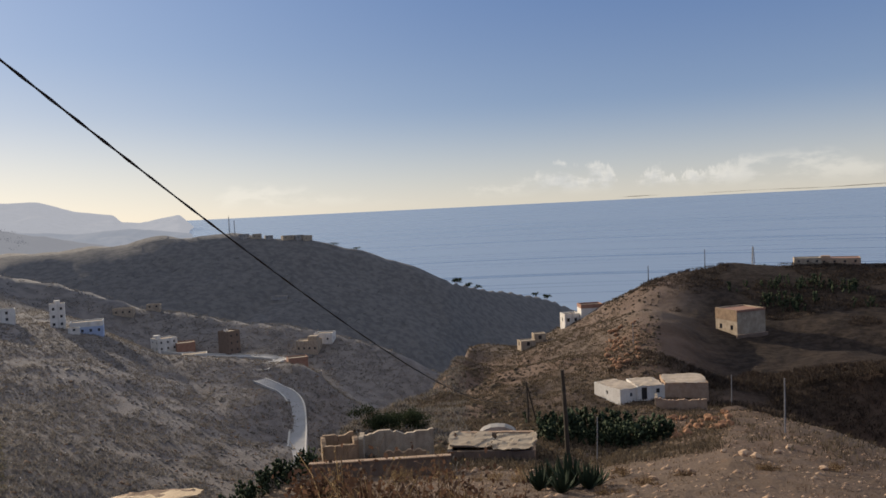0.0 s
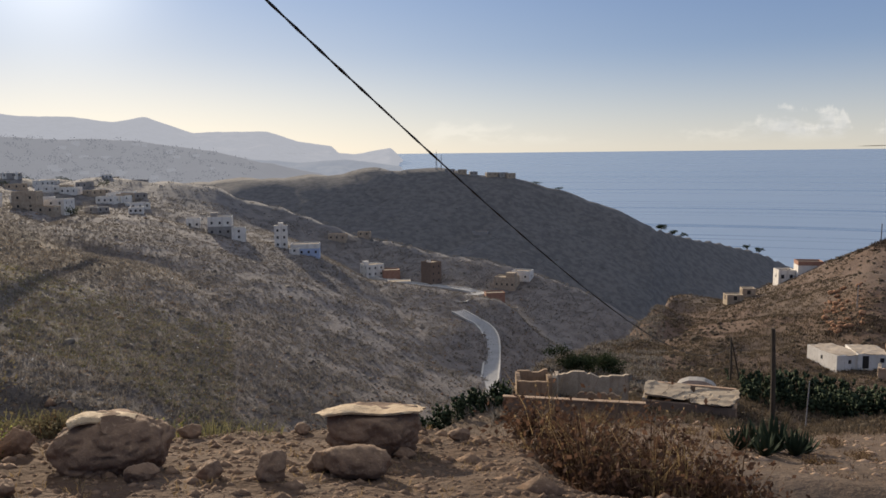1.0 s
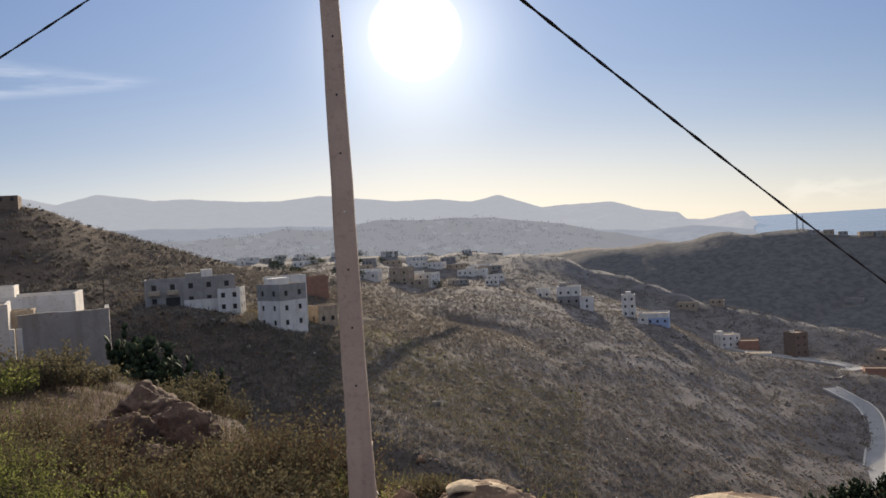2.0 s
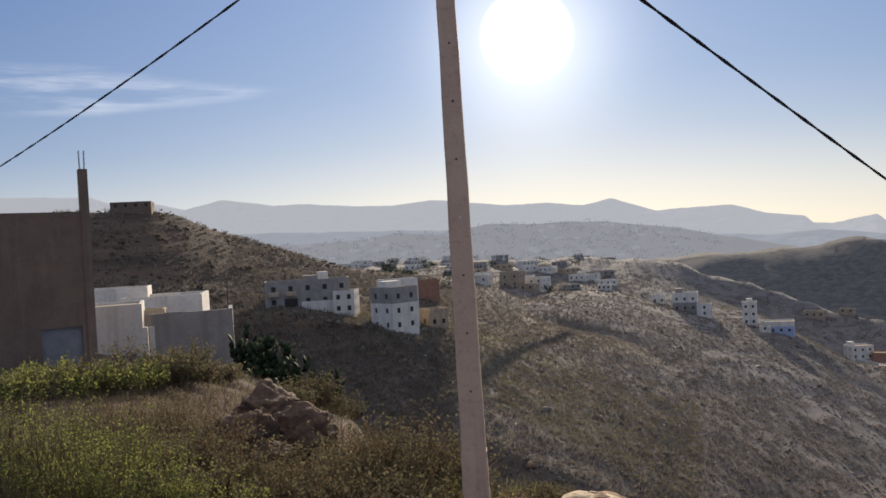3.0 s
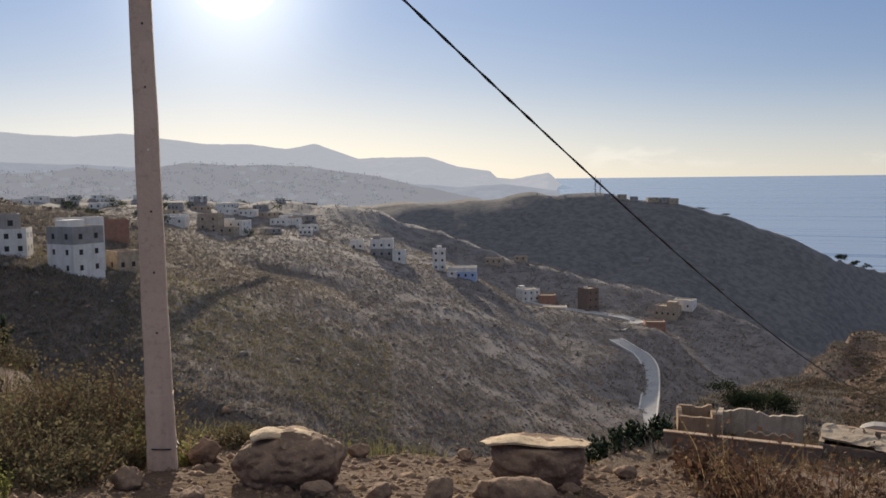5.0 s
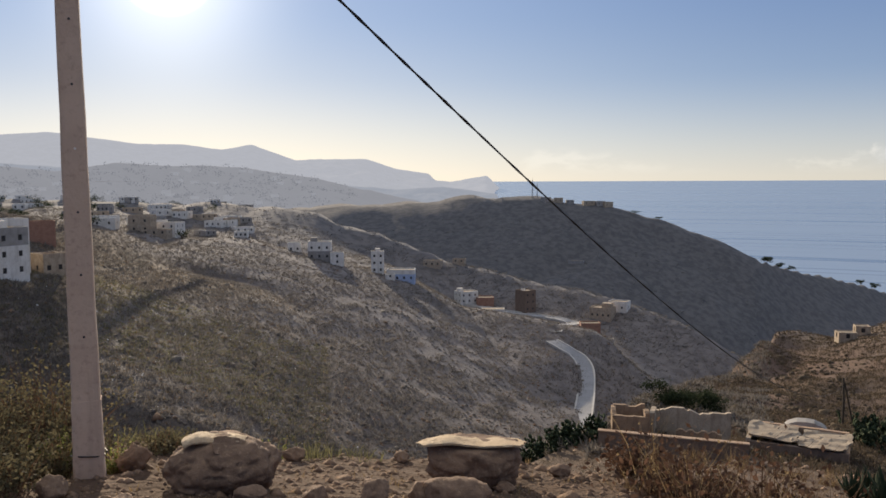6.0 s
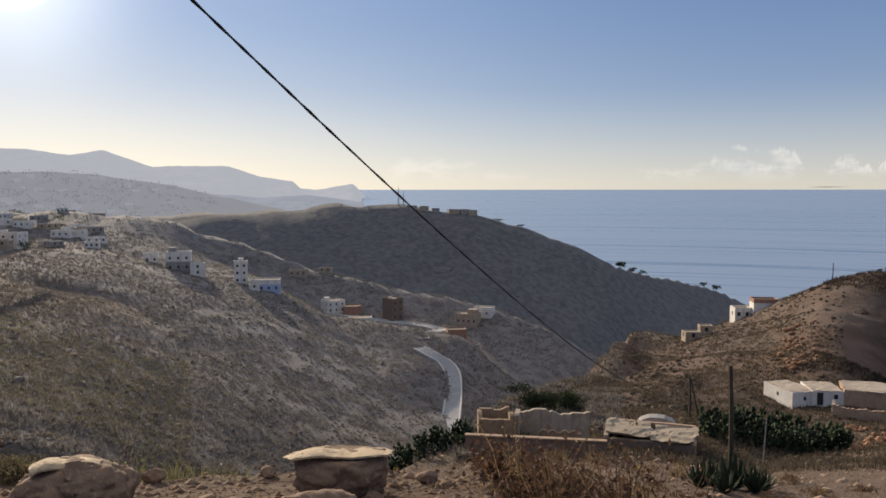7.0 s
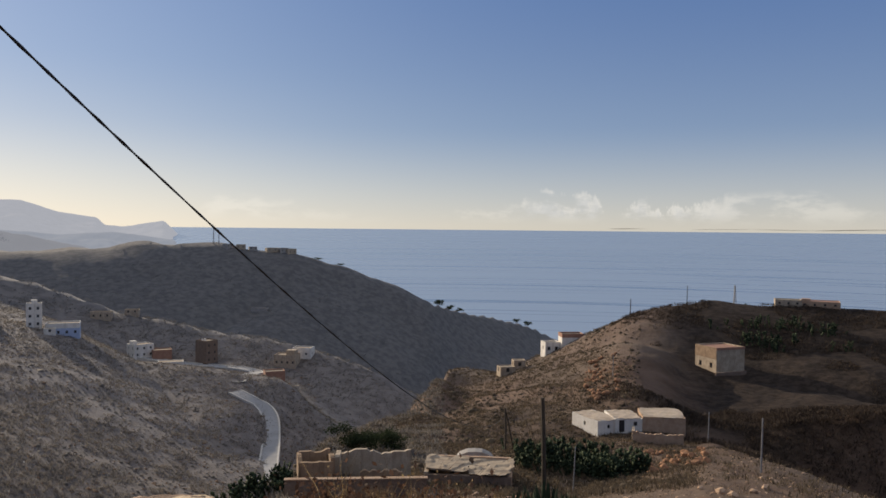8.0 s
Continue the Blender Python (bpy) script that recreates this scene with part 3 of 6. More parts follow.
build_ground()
build_sea()
# the second colour of each is emitted, in place of haze
M_FAR = haze_glow_surface("far_range_haze_glow", (0.11, 0.11, 0.12), (0.285, 0.29, 0.312))
M_MIDRANGE = haze_glow_surface("nearer_range_haze_glow", (0.12, 0.12, 0.12), (0.20, 0.213, 0.245))
M_TOWNHILL = haze_glow_surface("town_hillside_haze_glow", (0.07, 0.068, 0.07), (0.185, 0.188, 0.205))
# town walls and trees emit the haze tone of their hillside
M_FARHOUSE = haze_glow_surface("far_walls_haze_glow", (0.2, 0.195, 0.185), (0.185, 0.188, 0.205))
M_FARTREES = haze_glow_surface("far_trees_haze_glow", (0.06, 0.06, 0.055), (0.135, 0.14, 0.16))
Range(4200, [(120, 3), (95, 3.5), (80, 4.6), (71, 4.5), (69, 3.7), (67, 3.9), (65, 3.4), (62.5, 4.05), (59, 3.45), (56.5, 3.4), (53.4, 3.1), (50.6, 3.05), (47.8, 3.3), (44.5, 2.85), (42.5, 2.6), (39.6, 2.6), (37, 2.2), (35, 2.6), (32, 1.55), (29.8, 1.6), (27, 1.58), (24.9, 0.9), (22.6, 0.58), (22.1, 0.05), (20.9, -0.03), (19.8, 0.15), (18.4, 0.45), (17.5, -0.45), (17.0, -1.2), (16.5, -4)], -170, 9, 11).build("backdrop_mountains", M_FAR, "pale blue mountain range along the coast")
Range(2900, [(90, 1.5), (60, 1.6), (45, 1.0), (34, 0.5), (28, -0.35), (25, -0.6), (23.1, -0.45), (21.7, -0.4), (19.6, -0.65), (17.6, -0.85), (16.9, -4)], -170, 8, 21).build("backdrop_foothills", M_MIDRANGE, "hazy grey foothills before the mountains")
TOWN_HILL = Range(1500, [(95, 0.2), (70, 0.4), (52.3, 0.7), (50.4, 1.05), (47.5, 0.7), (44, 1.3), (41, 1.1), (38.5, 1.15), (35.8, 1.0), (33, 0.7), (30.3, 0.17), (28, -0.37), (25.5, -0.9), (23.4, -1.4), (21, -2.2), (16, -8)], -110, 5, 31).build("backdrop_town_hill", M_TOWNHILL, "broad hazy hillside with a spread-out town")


# ---- building helpers ----
def part(name, bm, material, parent=None, label="", smooth=False):
    """Links a bmesh as one mesh object under a thing or a part."""
    me = bpy.data.meshes.new(name)
    bm.to_mesh(me)
    bm.free()
    me.materials.append(material)
    if smooth:
        me.polygons.foreach_set("use_smooth", np.ones(len(me.polygons), bool))
    ob = new(name, me)
    ob.parent = parent
    if label:
        tagged(ob, label)
    return ob


def shared(name, me, parent, m):
    """One more object on a mesh that is already there."""
    ob = new(name, me)
    ob.parent = parent
    ob.matrix_basis = m
    return ob


def thing(name, m, label, category, group=""):
    """The base of a thing: an Empty that carries its parts."""
    ob = new(name)
    ob.empty_display_size = 0.2
    ob.matrix_world = m
    return tagged(ob, label, category, group)


def block(bm, x0, y0, z0, x1, y1, z1, m=None, bevel=0.0):
    """A box, its edges broken by bevel."""
    got = bmesh.ops.create_cube(bm, size=1.0)
    verts = got["verts"]
    bmesh.ops.scale(bm, vec=(x1 - x0, y1 - y0, z1 - z0), verts=verts)
    bmesh.ops.translate(bm, vec=((x0 + x1) / 2, (y0 + y1) / 2, (z0 + z1) / 2), verts=verts)
    if bevel:
        edges = list({e for v in verts for e in v.link_edges})
        got = bmesh.ops.bevel(bm, geom=edges, offset=bevel, segments=1, affect="EDGES")
        verts = list({v for f in got["faces"] for v in f.verts} | {v for v in verts if v.is_valid})
    if m is not None:
        bmesh.ops.transform(bm, matrix=m, verts=[v for v in verts if v.is_valid])
    return bm


def tube(bm, points, radii, sides=6, cap=True):
    """A tapering tube along points."""
    rings = []
    for i, p in enumerate(points):
        d = (points[min(i + 1, len(points) - 1)] - points[max(i - 1, 0)]).normalized()
        u = d.orthogonal().normalized()
        v = d.cross(u)
        rings.append([bm.verts.new(p + (u * math.cos(2 * math.pi * k / sides) + v * math.sin(2 * math.pi * k / sides)) * radii[i]) for k in range(sides)])
    for a, b in zip(rings, rings[1:]):
        for k in range(sides):
            bm.faces.new((a[k], a[(k + 1) % sides], b[(k + 1) % sides], b[k]))
    if cap:
        bm.faces.new(rings[0][::-1])
        bm.faces.new(rings[-1])
    return bm


def panel(bm, m, width, z0, z1, holes, depth=0.22):
    """A wall face with openings cut through it and reveals behind them. holes: (u0, v0, u1, v1)."""
    us = sorted({-width / 2, width / 2, *[h[0] for h in holes], *[h[2] for h in holes]})
    vs = sorted({z0, z1, *[h[1] for h in holes], *[h[3] for h in holes]})

    def vert(u, y, v):
        return bm.verts.new(m @ Vector((u, y, v)))

    for u0, u1 in zip(us, us[1:]):
        for v0, v1 in zip(vs, vs[1:]):
            cu, cv = (u0 + u1) / 2, (v0 + v1) / 2
            if not any(h[0] < cu < h[2] and h[1] < cv < h[3] for h in holes):
                bm.faces.new((vert(u0, 0, v0), vert(u1, 0, v0), vert(u1, 0, v1), vert(u0, 0, v1)))
    for u0, v0, u1, v1 in holes:
        for (a, b), (c, d) in (((u0, v0), (u1, v0)), ((u1, v0), (u1, v1)), ((u1, v1), (u0, v1)), ((u0, v1), (u0, v0))):
            bm.faces.new((vert(a, 0, b), vert(a, depth, b), vert(c, depth, d), vert(c, 0, d)))


def windows_of(width, floors, count, storey, size=(0.9, 1.1), base=0.0, door=-1):
    """Openings for one face: count on each floor, evenly spread; one of the ground floor's may be a door."""
    out = []
    for f in range(floors):
        for i in range(count):
            u = -width / 2 + width * (i + 0.5) / count
            v = base + f * storey + 1.0
            if f == 0 and i == door:
                out.append((u - 0.45, base + 0.05, u + 0.45, base + 2.05))
            else:
                out.append((u - size[0] / 2, v, u + size[0] / 2, v + size[1]))
    return out


def house(where, turn, w, d, h, label, wall=None, front=2, side=1, floors=1, upper=None, parapet=0.4, roof=None, door=-1, name="house", group="", tower=None, deep=2.5, size=(0.9, 1.1), sunk=0.0, tanks=0):
    """A flat-roofed house: walls with openings, parapet, roof, panes, and an upper storey in another wall where it has one."""
    wall = wall or M_WHITE
    base = thing(name, Matrix.Translation(where - Vector((0, 0, sunk))) @ pose(0, 0, 0, 0, 0, turn), label, "house", group)
    storey = (h - parapet) / floors
    low = h if upper is None else storey * (floors - 1) if floors > 1 else h * 0.6
    faces = [(pose(0, -d / 2, 0), w, front), (pose(w / 2, 0, 0, 0, 0, 90), d, side), (pose(0, d / 2, 0, 0, 0, 180), w, front), (pose(-w / 2, 0, 0, 0, 0, -90), d, side)]
    lower_bm, upper_bm = bmesh.new(), bmesh.new()
    panes = []
    for k, (m, width, count) in enumerate(faces):
        holes = windows_of(width, floors, count, storey, size, door=door if k == 0 else -1) if count else []
        lo = [q for q in holes if q[3] <= low + 0.01]
        hi = [q for q in holes if q[1] >= low - 0.01 and q[3] < h]
        panel(lower_bm, m, width, -deep, low, lo)
        if upper is not None:
            panel(upper_bm, m @ pose(0, -0.003, 0), width + 0.006, low, h, hi)
        panes += [(m, q) for q in lo + (hi if upper is not None else [])]
    top_bm = upper_bm if upper is not None else lower_bm
    t = 0.18
    for x0, y0, x1, y1 in ((-w / 2, -d / 2, w / 2, -d / 2 + t), (-w / 2, d / 2 - t, w / 2, d / 2), (-w / 2, -d / 2 + t, -w / 2 + t, d / 2 - t), (w / 2 - t, -d / 2 + t, w / 2, d / 2 - t)):
        block(top_bm, x0 + 0.004, y0 + 0.004, h - parapet - 0.1, x1 - 0.004, y1 - 0.004, h + 0.02)
    body = part("wall", lower_bm, wall, base)
    if upper is not None:
        part("upper_wall", upper_bm, upper, base, "unrendered upper storey")
    else:
        upper_bm.free()
    rb = block(bmesh.new(), -w / 2 + t, -d / 2 + t, h - parapet - 0.2, w / 2 - t, d / 2 - t, h - parapet)
    part("roof", rb, roof or M_ROOF, base)
    for m, (u0, v0, u1, v1) in panes:
        pb = block(bmesh.new(), u0 - 0.02, 0.15, v0 - 0.02, u1 + 0.02, 0.19, v1 + 0.02)
        block(pb, (u0 + u1) / 2 - 0.03, 0.12, v0, (u0 + u1) / 2 + 0.03, 0.152, v1)
        bmesh.ops.transform(pb, matrix=m, verts=pb.verts[:])
        part("window", pb, M_DARKROOM, base)
    if tower:
        tx, ty, tw, td, th = tower
        tb = block(bmesh.new(), tx - tw / 2, ty - td / 2, h - parapet, tx + tw / 2, ty + td / 2, h - parapet + th, bevel=0.04)
        part("stair_head", tb, wall, base)
    for i in range(tanks):
        kb = tube(bmesh.new(), [Vector((-w * 0.3 + i * 1.5, 0.4, h - parapet)), Vector((-w * 0.3 + i * 1.5, 0.4, h + 0.7))], [0.45, 0.45], 10)
        part("water_tank", kb, M_WHITE, base)
    return base


def boulder(name, where, size, material, label, seed, category="rock", group="", turn=0.0, bumpy=0.16, sink=0.12, flat=0.0, parent=None, keen=0.62, fine=4, square=0.0):
    """An irregular stone with broken faces, its foot in the ground."""
    bm = bmesh.new()
    bmesh.ops.create_icosphere(bm, subdivisions=fine, radius=1.0)
    rnd = random.Random(seed)
    cuts = [(Vector((rnd.uniform(-1, 1), rnd.uniform(-1, 1), rnd.uniform(-0.6, 1))).normalized(), rnd.uniform(keen, 0.93)) for _ in range(14)]
    off = Vector((seed * 7.3, seed * 3.1, seed * 1.7))
    for v in bm.verts:
        p = v.co.copy()
        if square:
            p = p.lerp(p / max(abs(p.x), abs(p.y), abs(p.z)) * 0.86, square)
        for nrm, dist in cuts:
            over = p.dot(nrm) - dist
            if over > 0:
                p -= nrm * over * 0.93
        p *= 1 + bumpy * noise.noise(p * 1.7 + off) + bumpy * 0.5 * noise.noise(p * 4.3 + off) + bumpy * 0.3 * noise.noise(p * 11 + off)
        crack = abs(noise.noise(p * 2.1 - off))
        p *= 1 - 0.10 * max(0.0, 1 - crack * 9) + 0.03 * noise.noise(p * 21 + off)
        if flat:
            p.z = min(p.z, flat + 0.05 * noise.noise(p * 3 + off))
        v.co = Vector((p.x * size[0] / 2, p.y * size[1] / 2, p.z * size[2] / 2))
    bmesh.ops.translate(bm, vec=(0, 0, size[2] / 2 * (1 - 2 * sink)), verts=bm.verts[:])
    ob = part(name, bm, material, parent, smooth=True)
    ob.matrix_basis = Matrix.Translation(where) @ pose(0, 0, 0, 0, 0, turn)
    if parent is None:
        tagged(ob, label, category, group)
    elif label:
        tagged(ob, label)
    return ob


def slab(bm, w, d, t, seed, hump=0.0, droop=0.0):
    """A thin split stone plate: uneven straight-broken edges, a swelling where it has one, edges that droop."""
    nx, ny = 26, 14
    top, bot = [], []
    for i in range(nx + 1):
        rt, rb = [], []
        for j in range(ny + 1):
            u, v = 2 * i / nx - 1, 2 * j / ny - 1
            ragged = 1 - 0.26 * abs(noise.noise(Vector((u * 1.1, v * 1.1, seed)))) - 0.07 * noise.noise(Vector((u * 4, v * 4, seed)))
            corner = 1 - 0.13 * (u * v) ** 2
            x, y = u * ragged * corner * w / 2, v * ragged * corner * d / 2
            z = hump * math.exp(-((u + 0.45) / 0.4) ** 2) * (1 - 0.5 * v * v) - droop * (u ** 4 + v ** 4) * 0.5
            k = 1 / max(w, 1.0)
            z += 0.016 / k * noise.noise(Vector((x * 5 * k, y * 5 * k, seed))) + 0.004 * noise.noise(Vector((x * 14 * k, y * 14 * k, seed)))
            layer = t * 0.55 if noise.noise(Vector((x * 2.5 * k + 7, y * 3 * k, seed * 3))) > 0.05 else 0.0
            rim = max(abs(u), abs(v))
            rt.append(bm.verts.new((x, y, z + t / 2 - layer)))
            rb.append(bm.verts.new((x * 0.985, y * 0.985, z - t / 2 + (0.25 * t if rim > 0.99 else 0))))
        top.append(rt)
        bot.append(rb)
    for i in range(nx):
        for j in range(ny):
            bm.faces.new((top[i][j], top[i + 1][j], top[i + 1][j + 1], top[i][j + 1]))
            bm.faces.new((bot[i][j + 1], bot[i + 1][j + 1], bot[i + 1][j], bot[i][j]))
    ring_t = [top[i][0] for i in range(nx + 1)] + [top[nx][j] for j in range(1, ny + 1)] + [top[i][ny] for i in range(nx - 1, -1, -1)] + [top[0][j] for j in range(ny - 1, 0, -1)]
    ring_b = [bot[i][0] for i in range(nx + 1)] + [bot[nx][j] for j in range(1, ny + 1)] + [bot[i][ny] for i in range(nx - 1, -1, -1)] + [bot[0][j] for j in range(ny - 1, 0, -1)]
    for k in range(len(ring_t)):
        n = (k + 1) % len(ring_t)
        bm.faces.new((ring_t[n], ring_t[k], ring_b[k], ring_b[n]))
    return bm


def raw_mesh(name, verts, faces, material, smooth=False):
    me = bpy.data.meshes.new(name)
    bulk(me, verts, faces)
    me.materials.append(material)
    if smooth:
        me.polygons.foreach_set("use_smooth", np.ones(len(faces), bool))
    return me


def blades(rng, centres, count, length, width, spread, lean=0.6, bend=0.35):
    """Blades or stalks that rise from centres: two-piece bent strips, count for each centre. Returns points and quads."""
    n = len(centres) * count
    root = np.repeat(centres, count, 0)
    if np.ndim(length):
        length = np.repeat(length, count)
    if np.ndim(spread):
        spread = np.repeat(spread, count)
    a = rng.uniform(0, 2 * np.pi, n)
    off = np.sqrt(rng.uniform(0, 1, n)) * spread
    root = root + np.stack([np.cos(a) * off, np.sin(a) * off, np.zeros(n)], 1)
    ln = length * rng.uniform(0.5, 1.15, n)
    b = a + rng.normal(0, 0.7, n)
    tilt = np.abs(rng.normal(0, lean, n)).clip(0, 1.35)
    d1 = np.stack([np.cos(b) * np.sin(tilt), np.sin(b) * np.sin(tilt), np.cos(tilt)], 1)
    t2 = (tilt + bend * rng.uniform(0.3, 1.6, n)).clip(0, 2.2)
    d2 = np.stack([np.cos(b) * np.sin(t2), np.sin(b) * np.sin(t2), np.cos(t2)], 1)
    mid = root + d1 * (ln * 0.55)[:, None]
    tip = mid + d2 * (ln * 0.45)[:, None]
    c = rng.uniform(0, np.pi, n)
    side = np.stack([np.cos(c), np.sin(c), np.zeros(n)], 1) * (width * rng.uniform(0.6, 1.3, n) / 2)[:, None]
    verts = np.stack([root - side, root + side, mid + side * 0.8, mid - side * 0.8, tip + side * 0.15, tip - side * 0.15], 1).reshape(-1, 3)
    k = np.arange(n)[:, None] * 6
    quads = np.concatenate([k + np.array([[0, 1, 2, 3]]), k + np.array([[3, 2, 4, 5]])], 0)
    return verts, quads, mid, tip


def leaves(rng, points, size, up=0.3):
    """Small folded leaves at points. Returns points and quads."""
    n = len(points)
    d = rng.normal(0, 1, (n, 3)) + np.array([0, 0, up])
    d /= np.linalg.norm(d, axis=1)[:, None]
    u = np.cross(d, rng.normal(0, 1, (n, 3)))
    u /= np.linalg.norm(u, axis=1)[:, None]
    s = (size * rng.uniform(0.5, 1.3, n))[:, None]
    verts = np.stack([points, points + d * s * 0.5 + u * s * 0.28, points + d * s, points + d * s * 0.5 - u * s * 0.28], 1).reshape(-1, 3)
    return verts, np.arange(n * 4).reshape(-1, 4)


def joined(pieces):
    verts, faces, k = [], [], 0
    for v, f in pieces:
        verts.append(v)
        faces.append(f + k)
        k += len(v)
    return np.concatenate(verts), np.concatenate(faces)


def shrub(name, where, radius, height, stems, leafs, leaf_size, leaf_mat, stem_mat, label, seed, category="bush", lean=0.45, low=0.25, stem_width=0.012, parts=("stalk_tangle", "foliage"), group="", bend=0.3):
    """A bush of many stems with small leaves along them, with gaps and an uneven outline."""
    rng = np.random.default_rng(seed)
    base = thing(name, Matrix.Translation(where), label, category, group)
    sub = max(3, int(stems / 24))
    heads = np.stack([rng.normal(0, radius * 0.42, sub), rng.normal(0, radius * 0.42, sub), np.zeros(sub) - 0.03], 1)
    tall = height * rng.uniform(0.55, 1.1, sub) * (1 - 0.35 * (np.hypot(heads[:, 0], heads[:, 1]) / radius).clip(0, 1))
    v, q, mid, tip = blades(rng, heads, max(1, stems // sub), tall, stem_width, radius * 0.22, lean, bend)
    ob = tagged(new(parts[0], raw_mesh(parts[0], v, q, stem_mat)), kind="stuff")
    ob.parent = base
    if leafs:
        pick = rng.integers(0, len(mid), leafs)
        f = rng.uniform(low, 1.0, leafs)[:, None]
        roots = (v.reshape(-1, 6, 3)[:, 0] + v.reshape(-1, 6, 3)[:, 1]) / 2
        pts = np.where(f < 0.5, roots[pick] + (mid[pick] - roots[pick]) * f * 2, mid[pick] + (tip[pick] - mid[pick]) * (f - 0.5) * 2)
        pts = pts + rng.normal(0, leaf_size * 0.6, (leafs, 3))
        ob = new(parts[1], raw_mesh(parts[1], *leaves(rng, pts, leaf_size), leaf_mat))
        tagged(ob, kind="stuff")
        ob.parent = base
    return base


def crown_tree(name, where, radius, height, trunk_h, leafs, leaf_size, label, seed, leaf_mat=None, category="tree", group=""):
    """A small tree: tapered trunk, forked limbs, and a ragged crown of leaf clumps."""
    rnd, rng = random.Random(seed), np.random.default_rng(seed)
    base = thing(name, Matrix.Translation(where), label, category, group)
    bm = bmesh.new()
    top = Vector((rnd.uniform(-0.1, 0.1) * height, rnd.uniform(-0.1, 0.1) * height, trunk_h))
    thick = height * 0.035
    tube(bm, [Vector((0, 0, -0.3)), top * 0.5, top], [thick * 1.3, thick, thick * 0.8], 7)
    ends = []
    for i in range(7):
        a = 6.283 * i / 7 + rnd.uniform(-0.4, 0.4)
        out = Vector((math.cos(a) * radius * rnd.uniform(0.35, 0.8), math.sin(a) * radius * rnd.uniform(0.35, 0.8), height * rnd.uniform(0.25, 0.85)))
        tube(bm, [top * 0.9, top.lerp(out, 0.5) + Vector((0, 0, 0.1 * height)), out], [thick * 0.6, thick * 0.4, thick * 0.12], 5)
        ends.append(out)
    part("trunk", bm, M_TWIG, base)
    clumps = [e + Vector((rnd.gauss(0, radius * 0.25), rnd.gauss(0, radius * 0.25), rnd.gauss(0, height * 0.1))) for e in ends for _ in range(5)]
    pts = np.concatenate([np.array(c) + rng.normal(0, 1, (leafs // len(clumps), 3)) * np.array([radius * 0.16, radius * 0.16, height * 0.09]) for c in clumps])
    pts[:, 2] = np.maximum(pts[:, 2], 0.05)
    ob = new("crown", raw_mesh("crown", *leaves(rng, pts, leaf_size), leaf_mat or M_DARKLEAF))
    ob.parent = base
    return base


def post(name, where, height, r0, r1, material, label, lean=(0, 0), category="pole", group="", arms=0, sides=8):
    """A round post, a little bent, with cross arms and insulators where it has them."""
    base = thing(name, Matrix.Translation(where), label, category, group)
    top = Vector((lean[0], lean[1], height))
    bm = tube(bmesh.new(), [Vector((0, 0, -0.6)), top * 0.5 + Vector((r0 * 0.2, 0, 0)), top], [r0, (r0 + r1) / 2, r1], sides)
    part("shaft", bm, material, base, smooth=False)
    for i in range(arms):
        z = height - 0.25 - 0.5 * i
        ab = block(bmesh.new(), -0.45, -0.04, z, 0.45, 0.04, z + 0.08, pose(0, 0, 0, 0, 0, 20), 0.01)
        part("cross_arm", ab, material, base)
        for x in (-0.38, 0.38):
            ib = tube(bmesh.new(), [Vector((x, 0, z + 0.05)), Vector((x, 0, z + 0.22))], [0.05, 0.03], 6)
            bmesh.ops.transform(ib, matrix=pose(0, 0, 0, 0, 0, 20), verts=ib.verts[:])
            part("insulator", ib, M_METAL, base)
    return base


def wire(name, a, b, sag, radius, label, strands=2, steps=90):
    """A hanging cable of twisted strands between two points."""
    base = thing(name, Matrix.Translation(a), label, "cable")
    a, b = Vector(a), Vector(b)
    d = (b - a).normalized()
    u = d.orthogonal().normalized()
    v = d.cross(u)
    for s in range(strands):
        pts = []
        for i in range(steps + 1):
            f = (i / steps) ** 1.6
            turn = f * (b - a).length / 0.55 * 6.283 / 2 + s * 6.283 / strands
            p = (b - a) * f - Vector((0, 0, 4 * sag * f * (1 - f)))
            pts.append(p + (u * math.cos(turn) + v * math.sin(turn)) * radius * 0.5)
        part("strand", tube(bmesh.new(), pts, [radius * 0.62] * len(pts), 6), M_CABLE, base, smooth=True)
    return base


